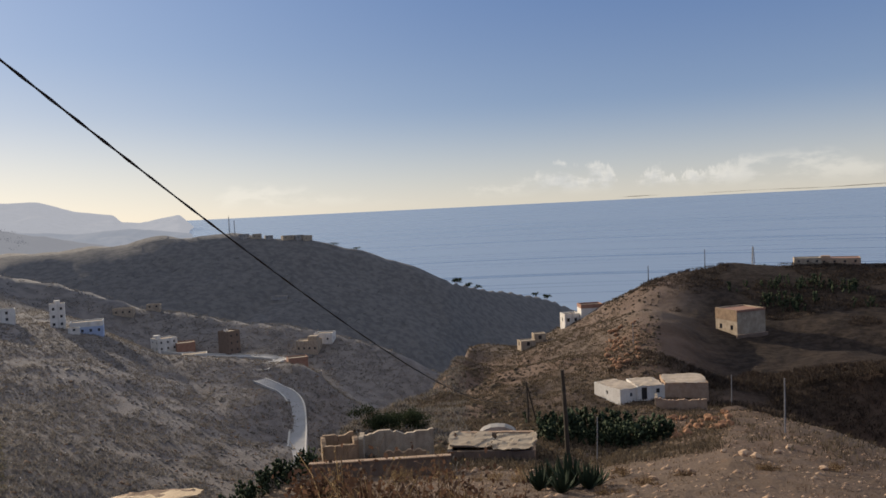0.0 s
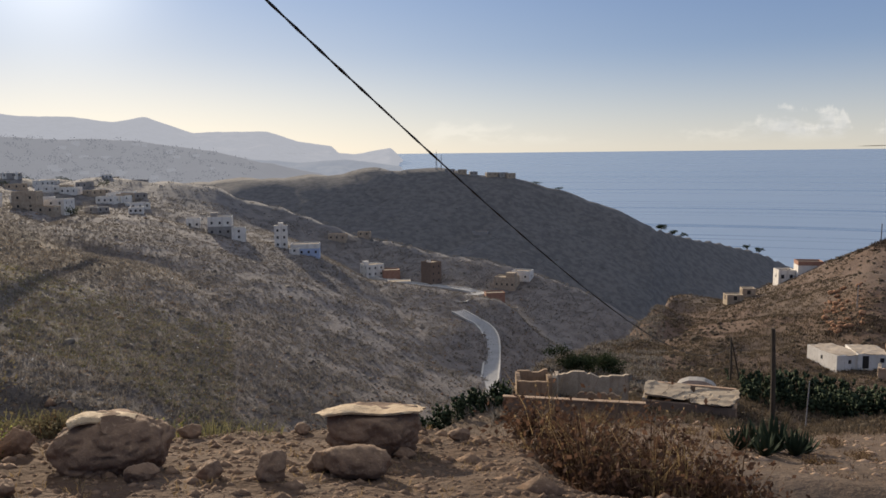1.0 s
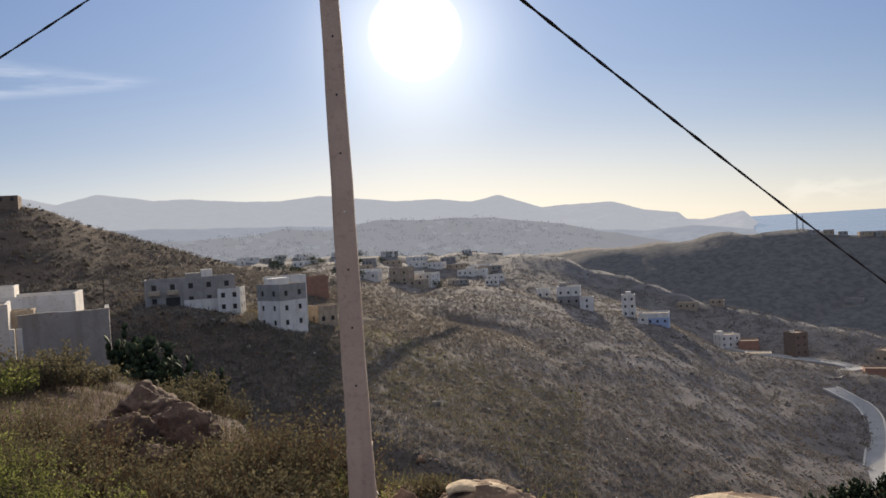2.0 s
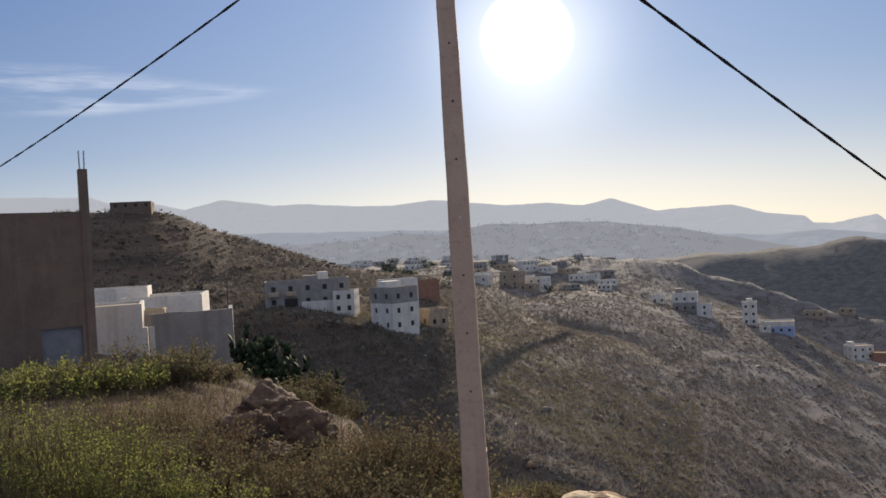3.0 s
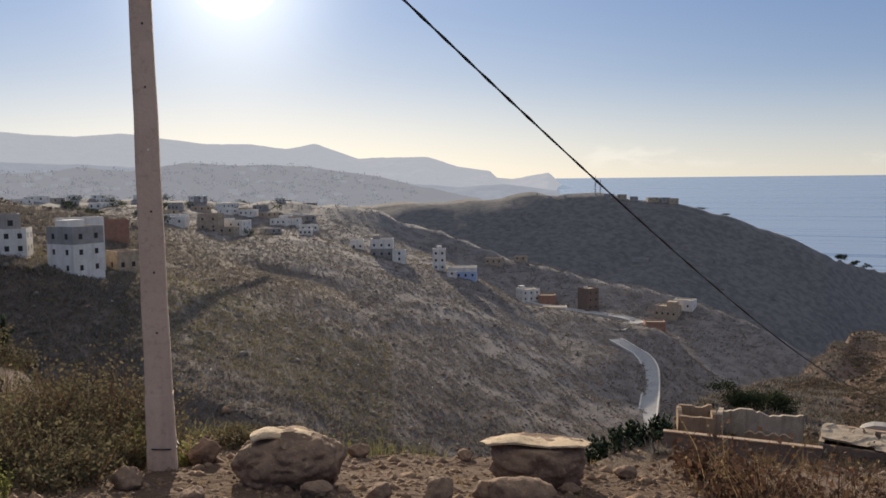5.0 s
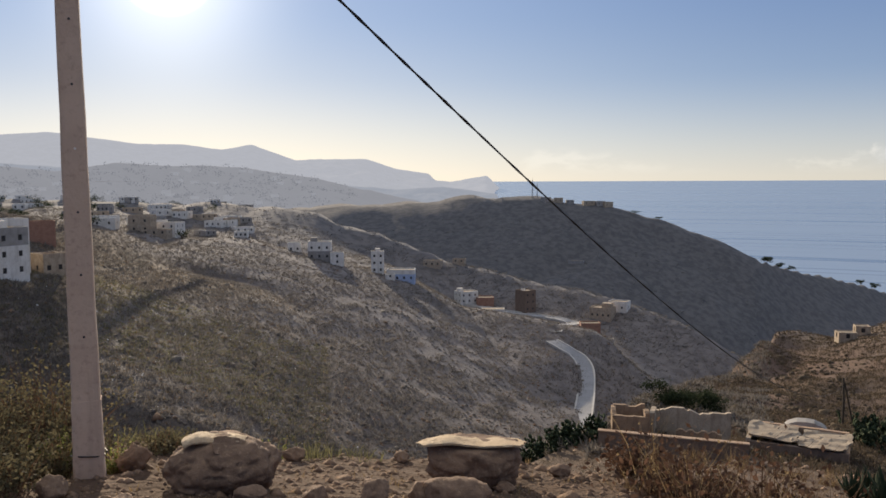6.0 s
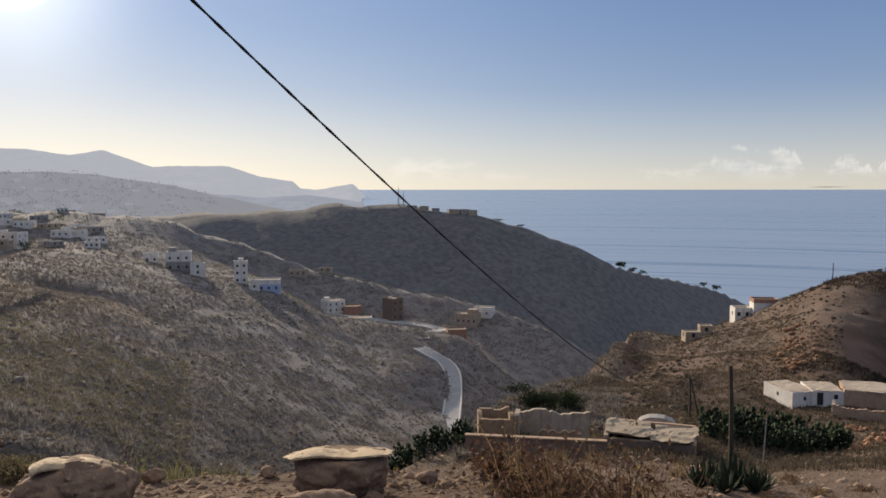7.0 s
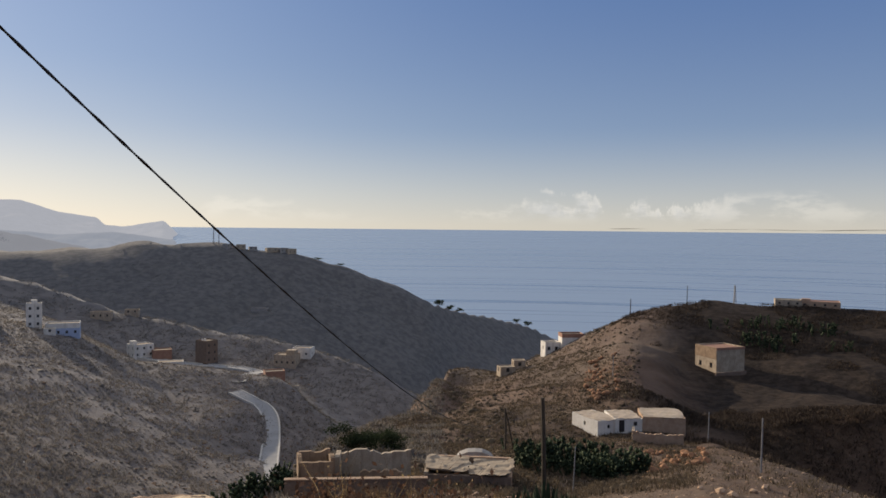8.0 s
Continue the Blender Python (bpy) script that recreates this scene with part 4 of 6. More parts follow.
def ragged_wall(bm, m, length, height, thick, seed, rough_top=0.25, holes=()):
    """A broken masonry wall: uneven crest, worn faces, optional openings (u0, u1, v0, v1)."""
    n, rows = max(6, int(length / 0.25)), 6
    grid = {}
    for i in range(n + 1):
        u = -length / 2 + length * i / n
        bite = noise.noise(Vector((u * 0.45, seed, 0))) + 0.6 * noise.noise(Vector((u * 1.4, seed, 7))) + 0.35 * noise.noise(Vector((u * 4.1, seed, 4)))
        top = height * (1 - rough_top * min(1.0, max(0.0, round((0.35 + 0.7 * bite) * 5) / 5)) - 0.03 * rough_top * noise.noise(Vector((u * 9, seed, 2))))
        for j in range(rows + 1):
            z = -1.0 + (top + 1.0) * j / rows
            w = 0.03 * noise.noise(Vector((u * 2, z * 2, seed)))
            grid[i, j] = (bm.verts.new(m @ Vector((u, -thick / 2 + w, z))), bm.verts.new(m @ Vector((u, thick / 2 + w, z))), u, z)

    def solid(i, j):
        if not (0 <= i < n and 0 <= j < rows):
            return False
        u, z = grid[i, j][2] + length / n / 2, (grid[i, j][3] + grid[i, j + 1][3]) / 2
        return not any(h[0] < u < h[1] and h[2] < z < h[3] for h in holes)

    for i in range(n):
        for j in range(rows):
            if not solid(i, j):
                continue
            a, b, c, d = grid[i, j], grid[i + 1, j], grid[i + 1, j + 1], grid[i, j + 1]
            bm.faces.new((a[0], b[0], c[0], d[0]))
            bm.faces.new((b[1], a[1], d[1], c[1]))
            if not solid(i, j + 1):
                bm.faces.new((d[0], c[0], c[1], d[1]))
            if not solid(i - 1, j):
                bm.faces.new((a[1], a[0], d[0], d[1]))
            if not solid(i + 1, j):
                bm.faces.new((b[0], b[1], c[1], c[0]))
            if j and not solid(i, j - 1):
                bm.faces.new((b[0], a[0], a[1], b[1]))
    return bm


def strip(name, line, width, lift, material, label, category, kerb=None):
    """A road or path laid on the ground along points (bearing, degrees down), with kerbs where it has them."""
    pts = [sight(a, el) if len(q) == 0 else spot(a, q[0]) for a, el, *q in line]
    fine = []
    for i in range(len(pts) - 1):
        p0, p1, p2, p3 = pts[max(i - 1, 0)], pts[i], pts[i + 1], pts[min(i + 2, len(pts) - 1)]
        for k in range(10):
            t = k / 10
            fine.append(0.5 * ((2 * p1) + (p2 - p0) * t + (2 * p0 - 5 * p1 + 4 * p2 - p3) * t * t + (3 * p1 - p0 - 3 * p2 + p3) * t ** 3))
    fine.append(pts[-1])
    zs = [p.z for p in fine]
    zs = [sum(zs[max(i - 3, 0):i + 4]) / len(zs[max(i - 3, 0):i + 4]) for i in range(len(zs))]
    base = bmesh.new()
    rows, kerbs = [], [bmesh.new(), bmesh.new()]
    rims = [[], []]
    for i, p in enumerate(fine):
        d = (fine[min(i + 1, len(fine) - 1)] - fine[max(i - 1, 0)])
        d.z = 0
        s = Vector((d.y, -d.x, 0)).normalized() * width / 2
        row = []
        for f in (-1, -0.6, -0.2, 0.2, 0.6, 1):
            q = p + s * f
            z = zs[i] if kerb else 0.0
            z = max(z, float(ground_at(q.x, q.y))) if kerb is None else zs[i] + 0.25
            row.append(base.verts.new((q.x, q.y, z + lift)))
        rows.append(row)
        for k, f in ((0, -1), (1, 1)):
            q = p + s * f
            rims[k].append((Vector((q.x, q.y, zs[i] + 0.25 + lift)), s.normalized() * f))
    for a, b in zip(rows, rows[1:]):
        for k in range(5):
            base.faces.new((a[k], b[k], b[k + 1], a[k + 1]))
    bmesh.ops.recalc_face_normals(base, faces=base.faces[:])
    road = tagged(part(name, base, material, smooth=True), label, category, kind="structure")
    if kerb:
        for k in (0, 1):
            rings = []
            for p, s in rims[k]:
                rings.append([kerbs[k].verts.new(p + s * x + Vector((0, 0, z))) for x, z in ((0, -0.05), (0, 0.22), (0.5, 0.22), (0.6, -4.0))])
            for a, b in zip(rings, rings[1:]):
                for j in range(3):
                    kerbs[k].faces.new((a[j], a[j + 1], b[j + 1], b[j]))
            bmesh.ops.recalc_face_normals(kerbs[k], faces=kerbs[k].faces[:])
            part("kerb", kerbs[k], kerb, road)
    else:
        kerbs[0].free(), kerbs[1].free()
    return road


# ---- utility pole and cables on the terrace ----
def build_utility_pole():
    foot = spot(46.2, 7.72)
    base = thing("utility_pole", Matrix.Translation((foot.x, foot.y, foot.z)) @ pose(0, 0, 0, 0, -0.3, 43), "tall tapering concrete utility pole with bolt holes", "pole")
    height = 3.95 - foot.z
    joint = 0.72

    def shaft(z0, z1, w0, w1):
        bm = bmesh.new()
        n = 14
        rings = []
        for i in range(n + 1):
            f = i / n
            z, w = z0 + (z1 - z0) * f, (w0 + (w1 - w0) * f) / 2
            c = w * 0.12
            d = w * 0.8
            wob = 0.003 * math.sin(i * 2.3)
            rings.append([bm.verts.new((x + wob, y, z)) for x, y in ((-w + c, -d), (w - c, -d), (w, -d + c), (w, d - c), (w - c, d), (-w + c, d), (-w, d - c), (-w, -d + c))])
        for a, b in zip(rings, rings[1:]):
            for k in range(8):
                bm.faces.new((a[k], a[(k + 1) % 8], b[(k + 1) % 8], b[k]))
        bm.faces.new(rings[-1])
        bm.faces.new(rings[0][::-1])
        return bm

    part("shaft", shaft(joint, height, 0.235, 0.155), M_POLE, base)
    part("footing", shaft(-0.5, joint, 0.275, 0.245), M_POLE, base, "paler worn concrete butt of the pole")
    for i in range(9):
        z = 1.3 + i * 0.55
        w = 0.235 - (z - joint) / (height - joint) * 0.08
        hb = tube(bmesh.new(), [Vector((0.01, -w * 0.4 - 0.004, z)), Vector((0.01, -w * 0.4 + 0.02, z))], [0.011, 0.011], 8)
        # solid discs: dark for shade in the hole, one white for sky through it
        part("bolt_hole", hb, M_DARKROOM if i != 3 else M_WHITE, base)
    ring = bmesh.new()
    tube(ring, [Vector((0.15 * math.cos(k * 0.5236), 0.125 * math.sin(k * 0.5236), 0.22 + 0.012 * math.sin(k))) for k in range(13)], [0.007] * 13, 5, cap=False)
    part("wire_band", ring, M_CABLE, base)
    hook = block(bmesh.new(), -0.11, -0.1, height - 0.22, 0.11, 0.1, height - 0.14, bevel=0.01)
    part("clamp", hook, M_METAL, base)
    return Vector((foot.x, foot.y, 3.8))


pole_top = build_utility_pole()
frame_foot = spot(-5.6, 95.5)
brace_top = Vector((frame_foot.x, frame_foot.y, -22.4))
two = thing("braced_pole", Matrix.Translation(frame_foot), "dark wooden pole with a slanting brace on the slope", "pole")
part("shaft", tube(bmesh.new(), [Vector((0, 0, -0.6)), Vector((0.03, 0, 2.6)), Vector((-0.05, 0, 5.4))], [0.13, 0.12, 0.1], 8), M_WOOD, two)
leg = spot(-6.3, 97) - frame_foot
part("brace", tube(bmesh.new(), [leg - Vector((0, 0, 0.5)), Vector((0.05, 0, 4.9))], [0.11, 0.09], 8), M_WOOD, two)
wire("power_cable", pole_top, brace_top, 3.0, 0.022, "black twisted overhead cable sagging down to the valley side")
left_end = Vector((-math.sin(radians(85)) * 30, math.cos(radians(85)) * 30, 0.6))
wire("service_cable", pole_top, left_end, 0.42, 0.016, "black overhead cable running to the unfinished house")

# ---- stones on the terrace ----
boulder("capped_boulder", spot(37.6, 7.2), (1.0, 0.84, 0.58), M_ROCK, "rounded brown boulder with cracked faces", 3, sink=0.16, turn=20, bumpy=0.12, keen=0.93, fine=5)
cap_at = spot(38.1, 7.2) + Vector((0, 0, 0.475))
cap = thing("sandstone_plate", Matrix.Translation(cap_at) @ pose(0, 0, 0, -5, 2, 38), "thin pale sandstone plates lying on a boulder", "stone")
part("plate", slab(bmesh.new(), 0.58, 0.34, 0.018, 5, 0.02, 0.06), M_SLAB, cap)
lower = slab(bmesh.new(), 0.27, 0.2, 0.018, 8)
bmesh.ops.transform(lower, matrix=pose(0.11, -0.21, -0.05, 48, 8, 10), verts=lower.verts[:])
part("broken_plate", lower, M_ROCK, cap, "darker broken stone plate")

table_at = spot(19.6, 7.85)
boulder("pedestal_boulder", table_at, (1.04, 0.72, 0.62), M_ROCK, "blocky tan boulder propped on small stones", 7, sink=0.04, turn=14, flat=0.62, bumpy=0.14, fine=5, keen=0.86, square=0.75)
boulder("prop_stone", spot(17.2, 7.6), (0.24, 0.2, 0.14), M_ROCK, "small stone wedged under a boulder", 17)
lid = thing("sandstone_slab", Matrix.Translation(table_at + Vector((0, 0, 0.475))) @ pose(0, 0, 0, -7, -1, 19), "pale flat sandstone slab laid on a boulder", "stone")
part("plate", slab(bmesh.new(), 1.12, 0.5, 0.026, 12, 0.06, 0.0), M_SLAB, lid)

for i, (a, r, sx, sy, sz) in enumerate([(20.6, 6.6, 0.62, 0.46, 0.34), (23.4, 6.75, 0.24, 0.24, 0.2), (26.8, 6.35, 0.34, 0.3, 0.26), (31.2, 6.4, 0.26, 0.22, 0.2), (32.6, 9.3, 0.3, 0.24, 0.2), (43.4, 8.0, 0.34, 0.26, 0.28), (44.3, 6.6, 0.26, 0.2, 0.16), (48.6, 7.1, 0.35, 0.26, 0.22), (35.8, 6.5, 0.3, 0.22, 0.18), (13.2, 8.7, 0.3, 0.22, 0.16), (24.8, 9.4, 0.26, 0.2, 0.14), (-13.5, 10.2, 0.5, 0.35, 0.3)]):
    boulder("stone", spot(a, r), (sx, sy, sz), M_ROCK, "rough brown stone half sunk in the earth", 30 + i, group="stones on the terrace", turn=i * 47)
for i, (a, r, sx, sy, sz) in enumerate([(58.25, 13.4, 1.35, 1.1, 1.1), (62.0, 13.0, 1.1, 0.9, 0.95), (60.4, 16.4, 1.7, 1.3, 1.25), (57.8, 16.6, 0.75, 0.6, 0.75), (60.0, 12.0, 0.7, 0.6, 0.5), (64.2, 14.0, 0.9, 0.8, 0.5), (67.5, 12.5, 0.5, 0.4, 0.35), (62.6, 10.6, 0.4, 0.32, 0.32), (56.4, 11.5, 0.5, 0.4, 0.35)]):
    boulder("boulder", spot(a, r), (sx, sy, sz), M_CLAY if i == 3 else M_RUST, "pale orange upright stone among boulders" if i == 3 else "dark reddish boulder among dry weeds", 60 + i, group="boulders on the bank", turn=i * 61, bumpy=0.26, fine=5, keen=0.7, sink=0.08)

# ---- plants on the terrace ----
for i, (a, r, rad, h, st, lf) in enumerate([(5.5, 8.8, 0.75, 1.3, 260, 1300), (1.5, 9.3, 0.8, 1.5, 300, 1500), (-2.5, 9.0, 0.75, 1.35, 260, 1200), (-6.0, 9.6, 0.7, 1.1, 200, 900), (3.0, 7.9, 0.7, 1.0, 200, 900), (8.0, 9.6, 0.5, 0.8, 140, 500), (-4.0, 10.5, 0.7, 1.3, 200, 900)]):
    shrub("dry_bush", spot(a, r), rad, h, st, lf, 0.085, M_DEAD, M_DRY, "tangled brown dead weeds with curled leaves", 100 + i, lean=0.5, stem_width=0.013, group="dry weeds", bend=0.7)
for i, (a, r, rad, h, st, lf) in enumerate([(70.5, 7.2, 0.6, 1.05, 200, 6500), (67.0, 6.9, 0.5, 0.78, 170, 5000), (63.8, 6.8, 0.42, 0.55, 140, 3400), (74.5, 7.6, 0.7, 1.4, 220, 7000), (60.5, 6.6, 0.36, 0.42, 110, 2300), (79.5, 8.0, 0.8, 1.6, 220, 6000), (57.5, 6.5, 0.26, 0.34, 70, 1200), (71.5, 9.5, 0.8, 1.1, 200, 5000)]):
    shrub("green_bush", spot(a, r), rad, h, st, int(lf * 1.5), 0.024, M_GREEN, M_TWIG, "yellow-green feathery shrub lit from behind", 130 + i, lean=0.2, low=0.2, group="green shrubs", bend=0.15)
for i, (a, r, rad, h, st, lf) in enumerate([(54.5, 9.6, 0.8, 1.2, 300, 3600), (51.3, 9.8, 0.8, 1.35, 320, 3800), (48.8, 9.3, 0.6, 1.05, 240, 2400), (55.6, 12.0, 0.7, 0.8, 220, 2200), (63.0, 10.2, 0.8, 0.7, 220, 2200), (65.5, 11.5, 1.0, 1.2, 300, 3400), (53.0, 8.0, 0.5, 0.6, 180, 1500), (70.5, 12.5, 1.0, 1.3, 300, 3200), (60.2, 12.6, 0.6, 0.55, 200, 1800), (58.2, 12.0, 0.7, 0.75, 240, 2200), (61.8, 14.2, 0.8, 0.8, 240, 2200), (65.2, 9.0, 0.6, 0.6, 200, 1800), (64.0, 13.5, 0.8, 0.7, 220, 1800), (56.5, 9.2, 0.6, 0.6, 200, 1700), (67.0, 15.0, 1.0, 1.0, 260, 2600), (55.0, 14.0, 0.8, 1.0, 240, 2200)]):
    shrub("brown_bush", spot(a, r), rad, h, st, lf, 0.05, M_OLIVE, M_DRY, "olive brown scrub bush with dry stems", 160 + i, lean=0.5, group="brown scrub")
for i, (a, r, rad, h, st, lf) in enumerate([(48.0, 8.4, 0.35, 0.6, 130, 1500), (44.6, 8.1, 0.16, 0.38, 50, 450), (33.5, 9.9, 0.5, 0.55, 120, 1200), (36.5, 10.2, 0.5, 0.6, 120, 1200)]):
    shrub("low_shrub", spot(a, r), rad, h, st, lf, 0.035, M_GREEN, M_STRAW, "low yellow-green shrub beside the terrace edge", 190 + i, lean=0.35, group="low shrubs")
for i, (a, r, rad, h, st, lf) in enumerate([(70.5, 25.0, 2.0, 1.5, 300, 7000), (66.3, 26.0, 1.8, 1.4, 260, 6000), (74.0, 24.0, 2.0, 1.6, 260, 6000), (63.6, 28.5, 1.1, 1.0, 160, 2600), (57.5, 30.0, 1.3, 1.6, 200, 3000), (55.2, 31.5, 1.2, 1.3, 180, 2600), (60.2, 24.0, 1.0, 0.9, 160, 2000)]):
    shrub("bank_bush", spot(a, r), rad, h, st, lf, 0.10, M_GREEN if i == 2 else M_OLIVE, M_TWIG, "dense olive shrub on the earth bank", 210 + i, lean=0.5, stem_width=0.03, group="bank shrubs")
for i, (a, r, rad, h, st) in enumerate([(4.0, 8.2, 0.5, 1.55, 34), (0.5, 8.6, 0.6, 1.6, 40), (-3.0, 8.4, 0.5, 1.45, 34), (7.0, 8.9, 0.4, 1.2, 26), (-6.5, 9.2, 0.5, 1.2, 26)]):
    shrub("tall_stalks", spot(a, r), rad, h, st, 60, 0.04, M_STRAW, M_STRAW, "tall pale dry stalks standing among dead weeds", 240 + i, lean=0.25, stem_width=0.01, group="pale stalks", bend=0.5)
for i, (a, r, rad, h, st, lf) in enumerate([(41.2, 8.9, 0.32, 0.4, 120, 1100), (40.3, 9.2, 0.3, 0.32, 100, 800), (46.9, 8.5, 0.36, 0.45, 120, 1200)]):
    shrub("foot_weeds", spot(a, r), rad, h, st, lf, 0.035, M_OLIVE, M_DRY, "dark weeds round the foot of a concrete pole", 250 + i, lean=0.4, group="pole weeds")
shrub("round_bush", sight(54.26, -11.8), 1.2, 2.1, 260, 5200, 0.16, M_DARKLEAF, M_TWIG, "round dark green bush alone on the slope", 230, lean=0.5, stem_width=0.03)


for i, (a, r, rad, h, st, lf) in enumerate([(56.2, 7.9, 0.6, 0.75, 260, 2600), (53.4, 8.6, 0.65, 0.85, 280, 2800), (50.4, 8.5, 0.6, 0.8, 260, 2600), (58.8, 8.8, 0.7, 0.8, 260, 2600), (48.7, 8.0, 0.4, 0.5, 160, 1500), (61.5, 9.8, 0.7, 0.7, 240, 2400), (66.0, 10.5, 0.8, 0.95, 260, 2600), (69.5, 10.5, 0.8, 1.0, 260, 2600), (52.0, 7.3, 0.45, 0.5, 180, 1600), (55.0, 11.0, 0.7, 0.8, 240, 2200)]):
    shrub("dark_bush", spot(a, r), rad, h, st, lf, 0.045, M_OLIVE, M_DRY, "dark brown withered bush on the earth bank", 270 + i, lean=0.5, group="withered bushes", bend=0.5)


# ---- eastern hill: ruin, houses, poles, cactus ----
def build_ruin():
    o = spot(4.0, 66)
    z = o.z

    def at(a, r, turn, up=0.0):
        p = spot(a, r)
        return Matrix.Translation((p.x, p.y, p.z + up)) @ pose(0, 0, 0, 0, 0, a + turn)

    room = thing("ruined_room", at(8.1, 66, 4), "roofless ruined room with ochre earth walls", "ruin")
    part("front_wall", ragged_wall(bmesh.new(), pose(0, -1.2, 0), 2.6, 2.0, 0.35, 3, 0.12), M_OCHRE, room)
    part("side_wall", ragged_wall(bmesh.new(), pose(1.3, 0.2, 0, 0, 0, 90), 2.8, 2.3, 0.35, 5, 0.3), M_OCHRE, room)
    part("side_wall", ragged_wall(bmesh.new(), pose(-1.3, 0.2, 0, 0, 0, 90), 2.8, 2.1, 0.35, 6, 0.25), M_OCHRE, room)
    part("back_wall", ragged_wall(bmesh.new(), pose(0, 1.6, 0), 2.6, 2.2, 0.35, 9, 0.3), M_OCHRE, room)
    court = thing("ruined_courtyard", at(3.9, 69, 0), "crumbling cream-plastered courtyard walls with a broken crest", "ruin")
    part("back_wall", ragged_wall(bmesh.new(), pose(0, 0.8, 0), 6.4, 2.7, 0.4, 12, 0.22), M_CREAM, court)
    part("side_wall", ragged_wall(bmesh.new(), pose(-3.1, -0.8, 0, 0, 0, 90), 3.0, 3.0, 0.4, 13, 0.2), M_CREAM, court)
    part("broken_wall", ragged_wall(bmesh.new(), pose(0.6, -1.4, 0), 3.6, 1.7, 0.4, 14, 0.6), M_OCHRE, court)
    low = thing("low_wall", at(5.2, 61.5, -2), "long low brown wall with a pale coping", "wall")
    part("wall", ragged_wall(bmesh.new(), pose(0, 0, 0), 11.0, 1.25, 0.35, 21, 0.02), M_BROWN, low)
    part("coping", block(bmesh.new(), -5.55, -0.26, 1.24, 5.55, 0.26, 1.34, bevel=0.02), M_CLAY, low, "pale cement coping")
    part("plinth", block(bmesh.new(), -5.7, -0.9, -0.9, -2.2, -0.25, 0.05, bevel=0.05), M_CREAM, low, "pale cement plinth")
    hut = thing("earth_hut", at(-3.0, 72, -3), "low earthen hut with a cracked pale flat roof", "hut")
    part("wall", ragged_wall(bmesh.new(), pose(0, -2.6, 0), 7.6, 1.5, 0.4, 31, 0.05), M_BROWN, hut, "dark weathered front wall")
    part("wall", ragged_wall(bmesh.new(), pose(3.7, 0, 0, 0, 0, 90), 5.2, 1.5, 0.4, 32, 0.05), M_CLAY, hut)
    part("wall", ragged_wall(bmesh.new(), pose(-3.7, 0, 0, 0, 0, 90), 5.2, 1.7, 0.4, 33, 0.1), M_CREAM, hut, "pale crumbling side wall")
    part("wall", ragged_wall(bmesh.new(), pose(0, 2.6, 0), 7.6, 1.7, 0.4, 34, 0.05), M_CLAY, hut)
    for i, (x, y, sx, sy, t, tz) in enumerate([(-1.9, 0.1, 4.3, 5.6, 4, 1.72), (2.05, -0.2, 4.2, 5.9, -3, 1.60)]):
        rb = slab(bmesh.new(), sx, sy, 0.22, 40 + i)
        bmesh.ops.transform(rb, matrix=pose(x, y, tz, -2, t * 0.6, t), verts=rb.verts[:])
        part("roof_slab", rb, M_ROOF, hut)
    arch = thing("arched_wall", at(-3.4, 79, 0), "grey round-topped stub of an old vault behind the hut", "ruin")
    bm = bmesh.new()
    outline = [Vector((2.0 * math.cos(a), 0, 0.7 + 1.55 * math.sin(a) ** 0.7)) for a in [math.pi * (0.02 + 0.96 * k / 16) for k in range(17)]]
    ring0 = [bm.verts.new(p + Vector((0, -0.6, 0.05 * noise.noise(p * 3)))) for p in [Vector((2.0, 0, -1.2)), *outline, Vector((-2.0, 0, -1.2))]]
    ring1 = [bm.verts.new(v.co + Vector((0, 1.4, 0))) for v in ring0]
    bm.faces.new(ring0)
    bm.faces.new(ring1[::-1])
    for k in range(len(ring0)):
        bm.faces.new((ring0[k], ring1[k], ring1[(k + 1) % len(ring0)], ring0[(k + 1) % len(ring0)]))
    bmesh.ops.recalc_face_normals(bm, faces=bm.faces[:])
    part("wall", bm, M_GREYWALL, arch)
    rnd = random.Random(5)
    for i in range(26):
        p = spot(rnd.uniform(-7, 10), rnd.uniform(58, 63))
        s = rnd.uniform(0.25, 0.7)
        boulder("rubble_stone", p, (s, s * 0.8, s * 0.6), M_CLAY, "pale fallen stone from the ruin", 300 + i, group="rubble of the ruin", turn=i * 50)


build_ruin()

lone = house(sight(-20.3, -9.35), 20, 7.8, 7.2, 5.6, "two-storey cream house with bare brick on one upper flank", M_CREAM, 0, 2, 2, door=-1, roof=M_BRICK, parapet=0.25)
part("brick_flank", block(bmesh.new(), -3.96, -3.6, 3.1, -3.88, 3.6, 5.64, bevel=0.01), M_OCHRE, lone, "bare ochre brick upper flank")
part("roof_edge", block(bmesh.new(), -3.98, -3.68, 5.1, 3.98, -3.58, 5.66, bevel=0.01), M_BRICK, lone, "bare brick roof edge")
part("terrace_wall", block(bmesh.new(), -5.4, -5.4, -2.0, 3.0, -4.9, 0.5, bevel=0.05), M_BROWN, lone, "rough dark terrace wall")
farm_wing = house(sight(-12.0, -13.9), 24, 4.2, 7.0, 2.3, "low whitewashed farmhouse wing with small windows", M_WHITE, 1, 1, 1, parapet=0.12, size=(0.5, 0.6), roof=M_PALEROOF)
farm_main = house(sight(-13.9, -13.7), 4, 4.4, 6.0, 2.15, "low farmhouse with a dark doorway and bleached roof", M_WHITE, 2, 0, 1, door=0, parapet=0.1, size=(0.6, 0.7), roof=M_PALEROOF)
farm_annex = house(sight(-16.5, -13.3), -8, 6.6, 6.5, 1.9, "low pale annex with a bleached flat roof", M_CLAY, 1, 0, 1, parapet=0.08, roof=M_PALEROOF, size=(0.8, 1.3))
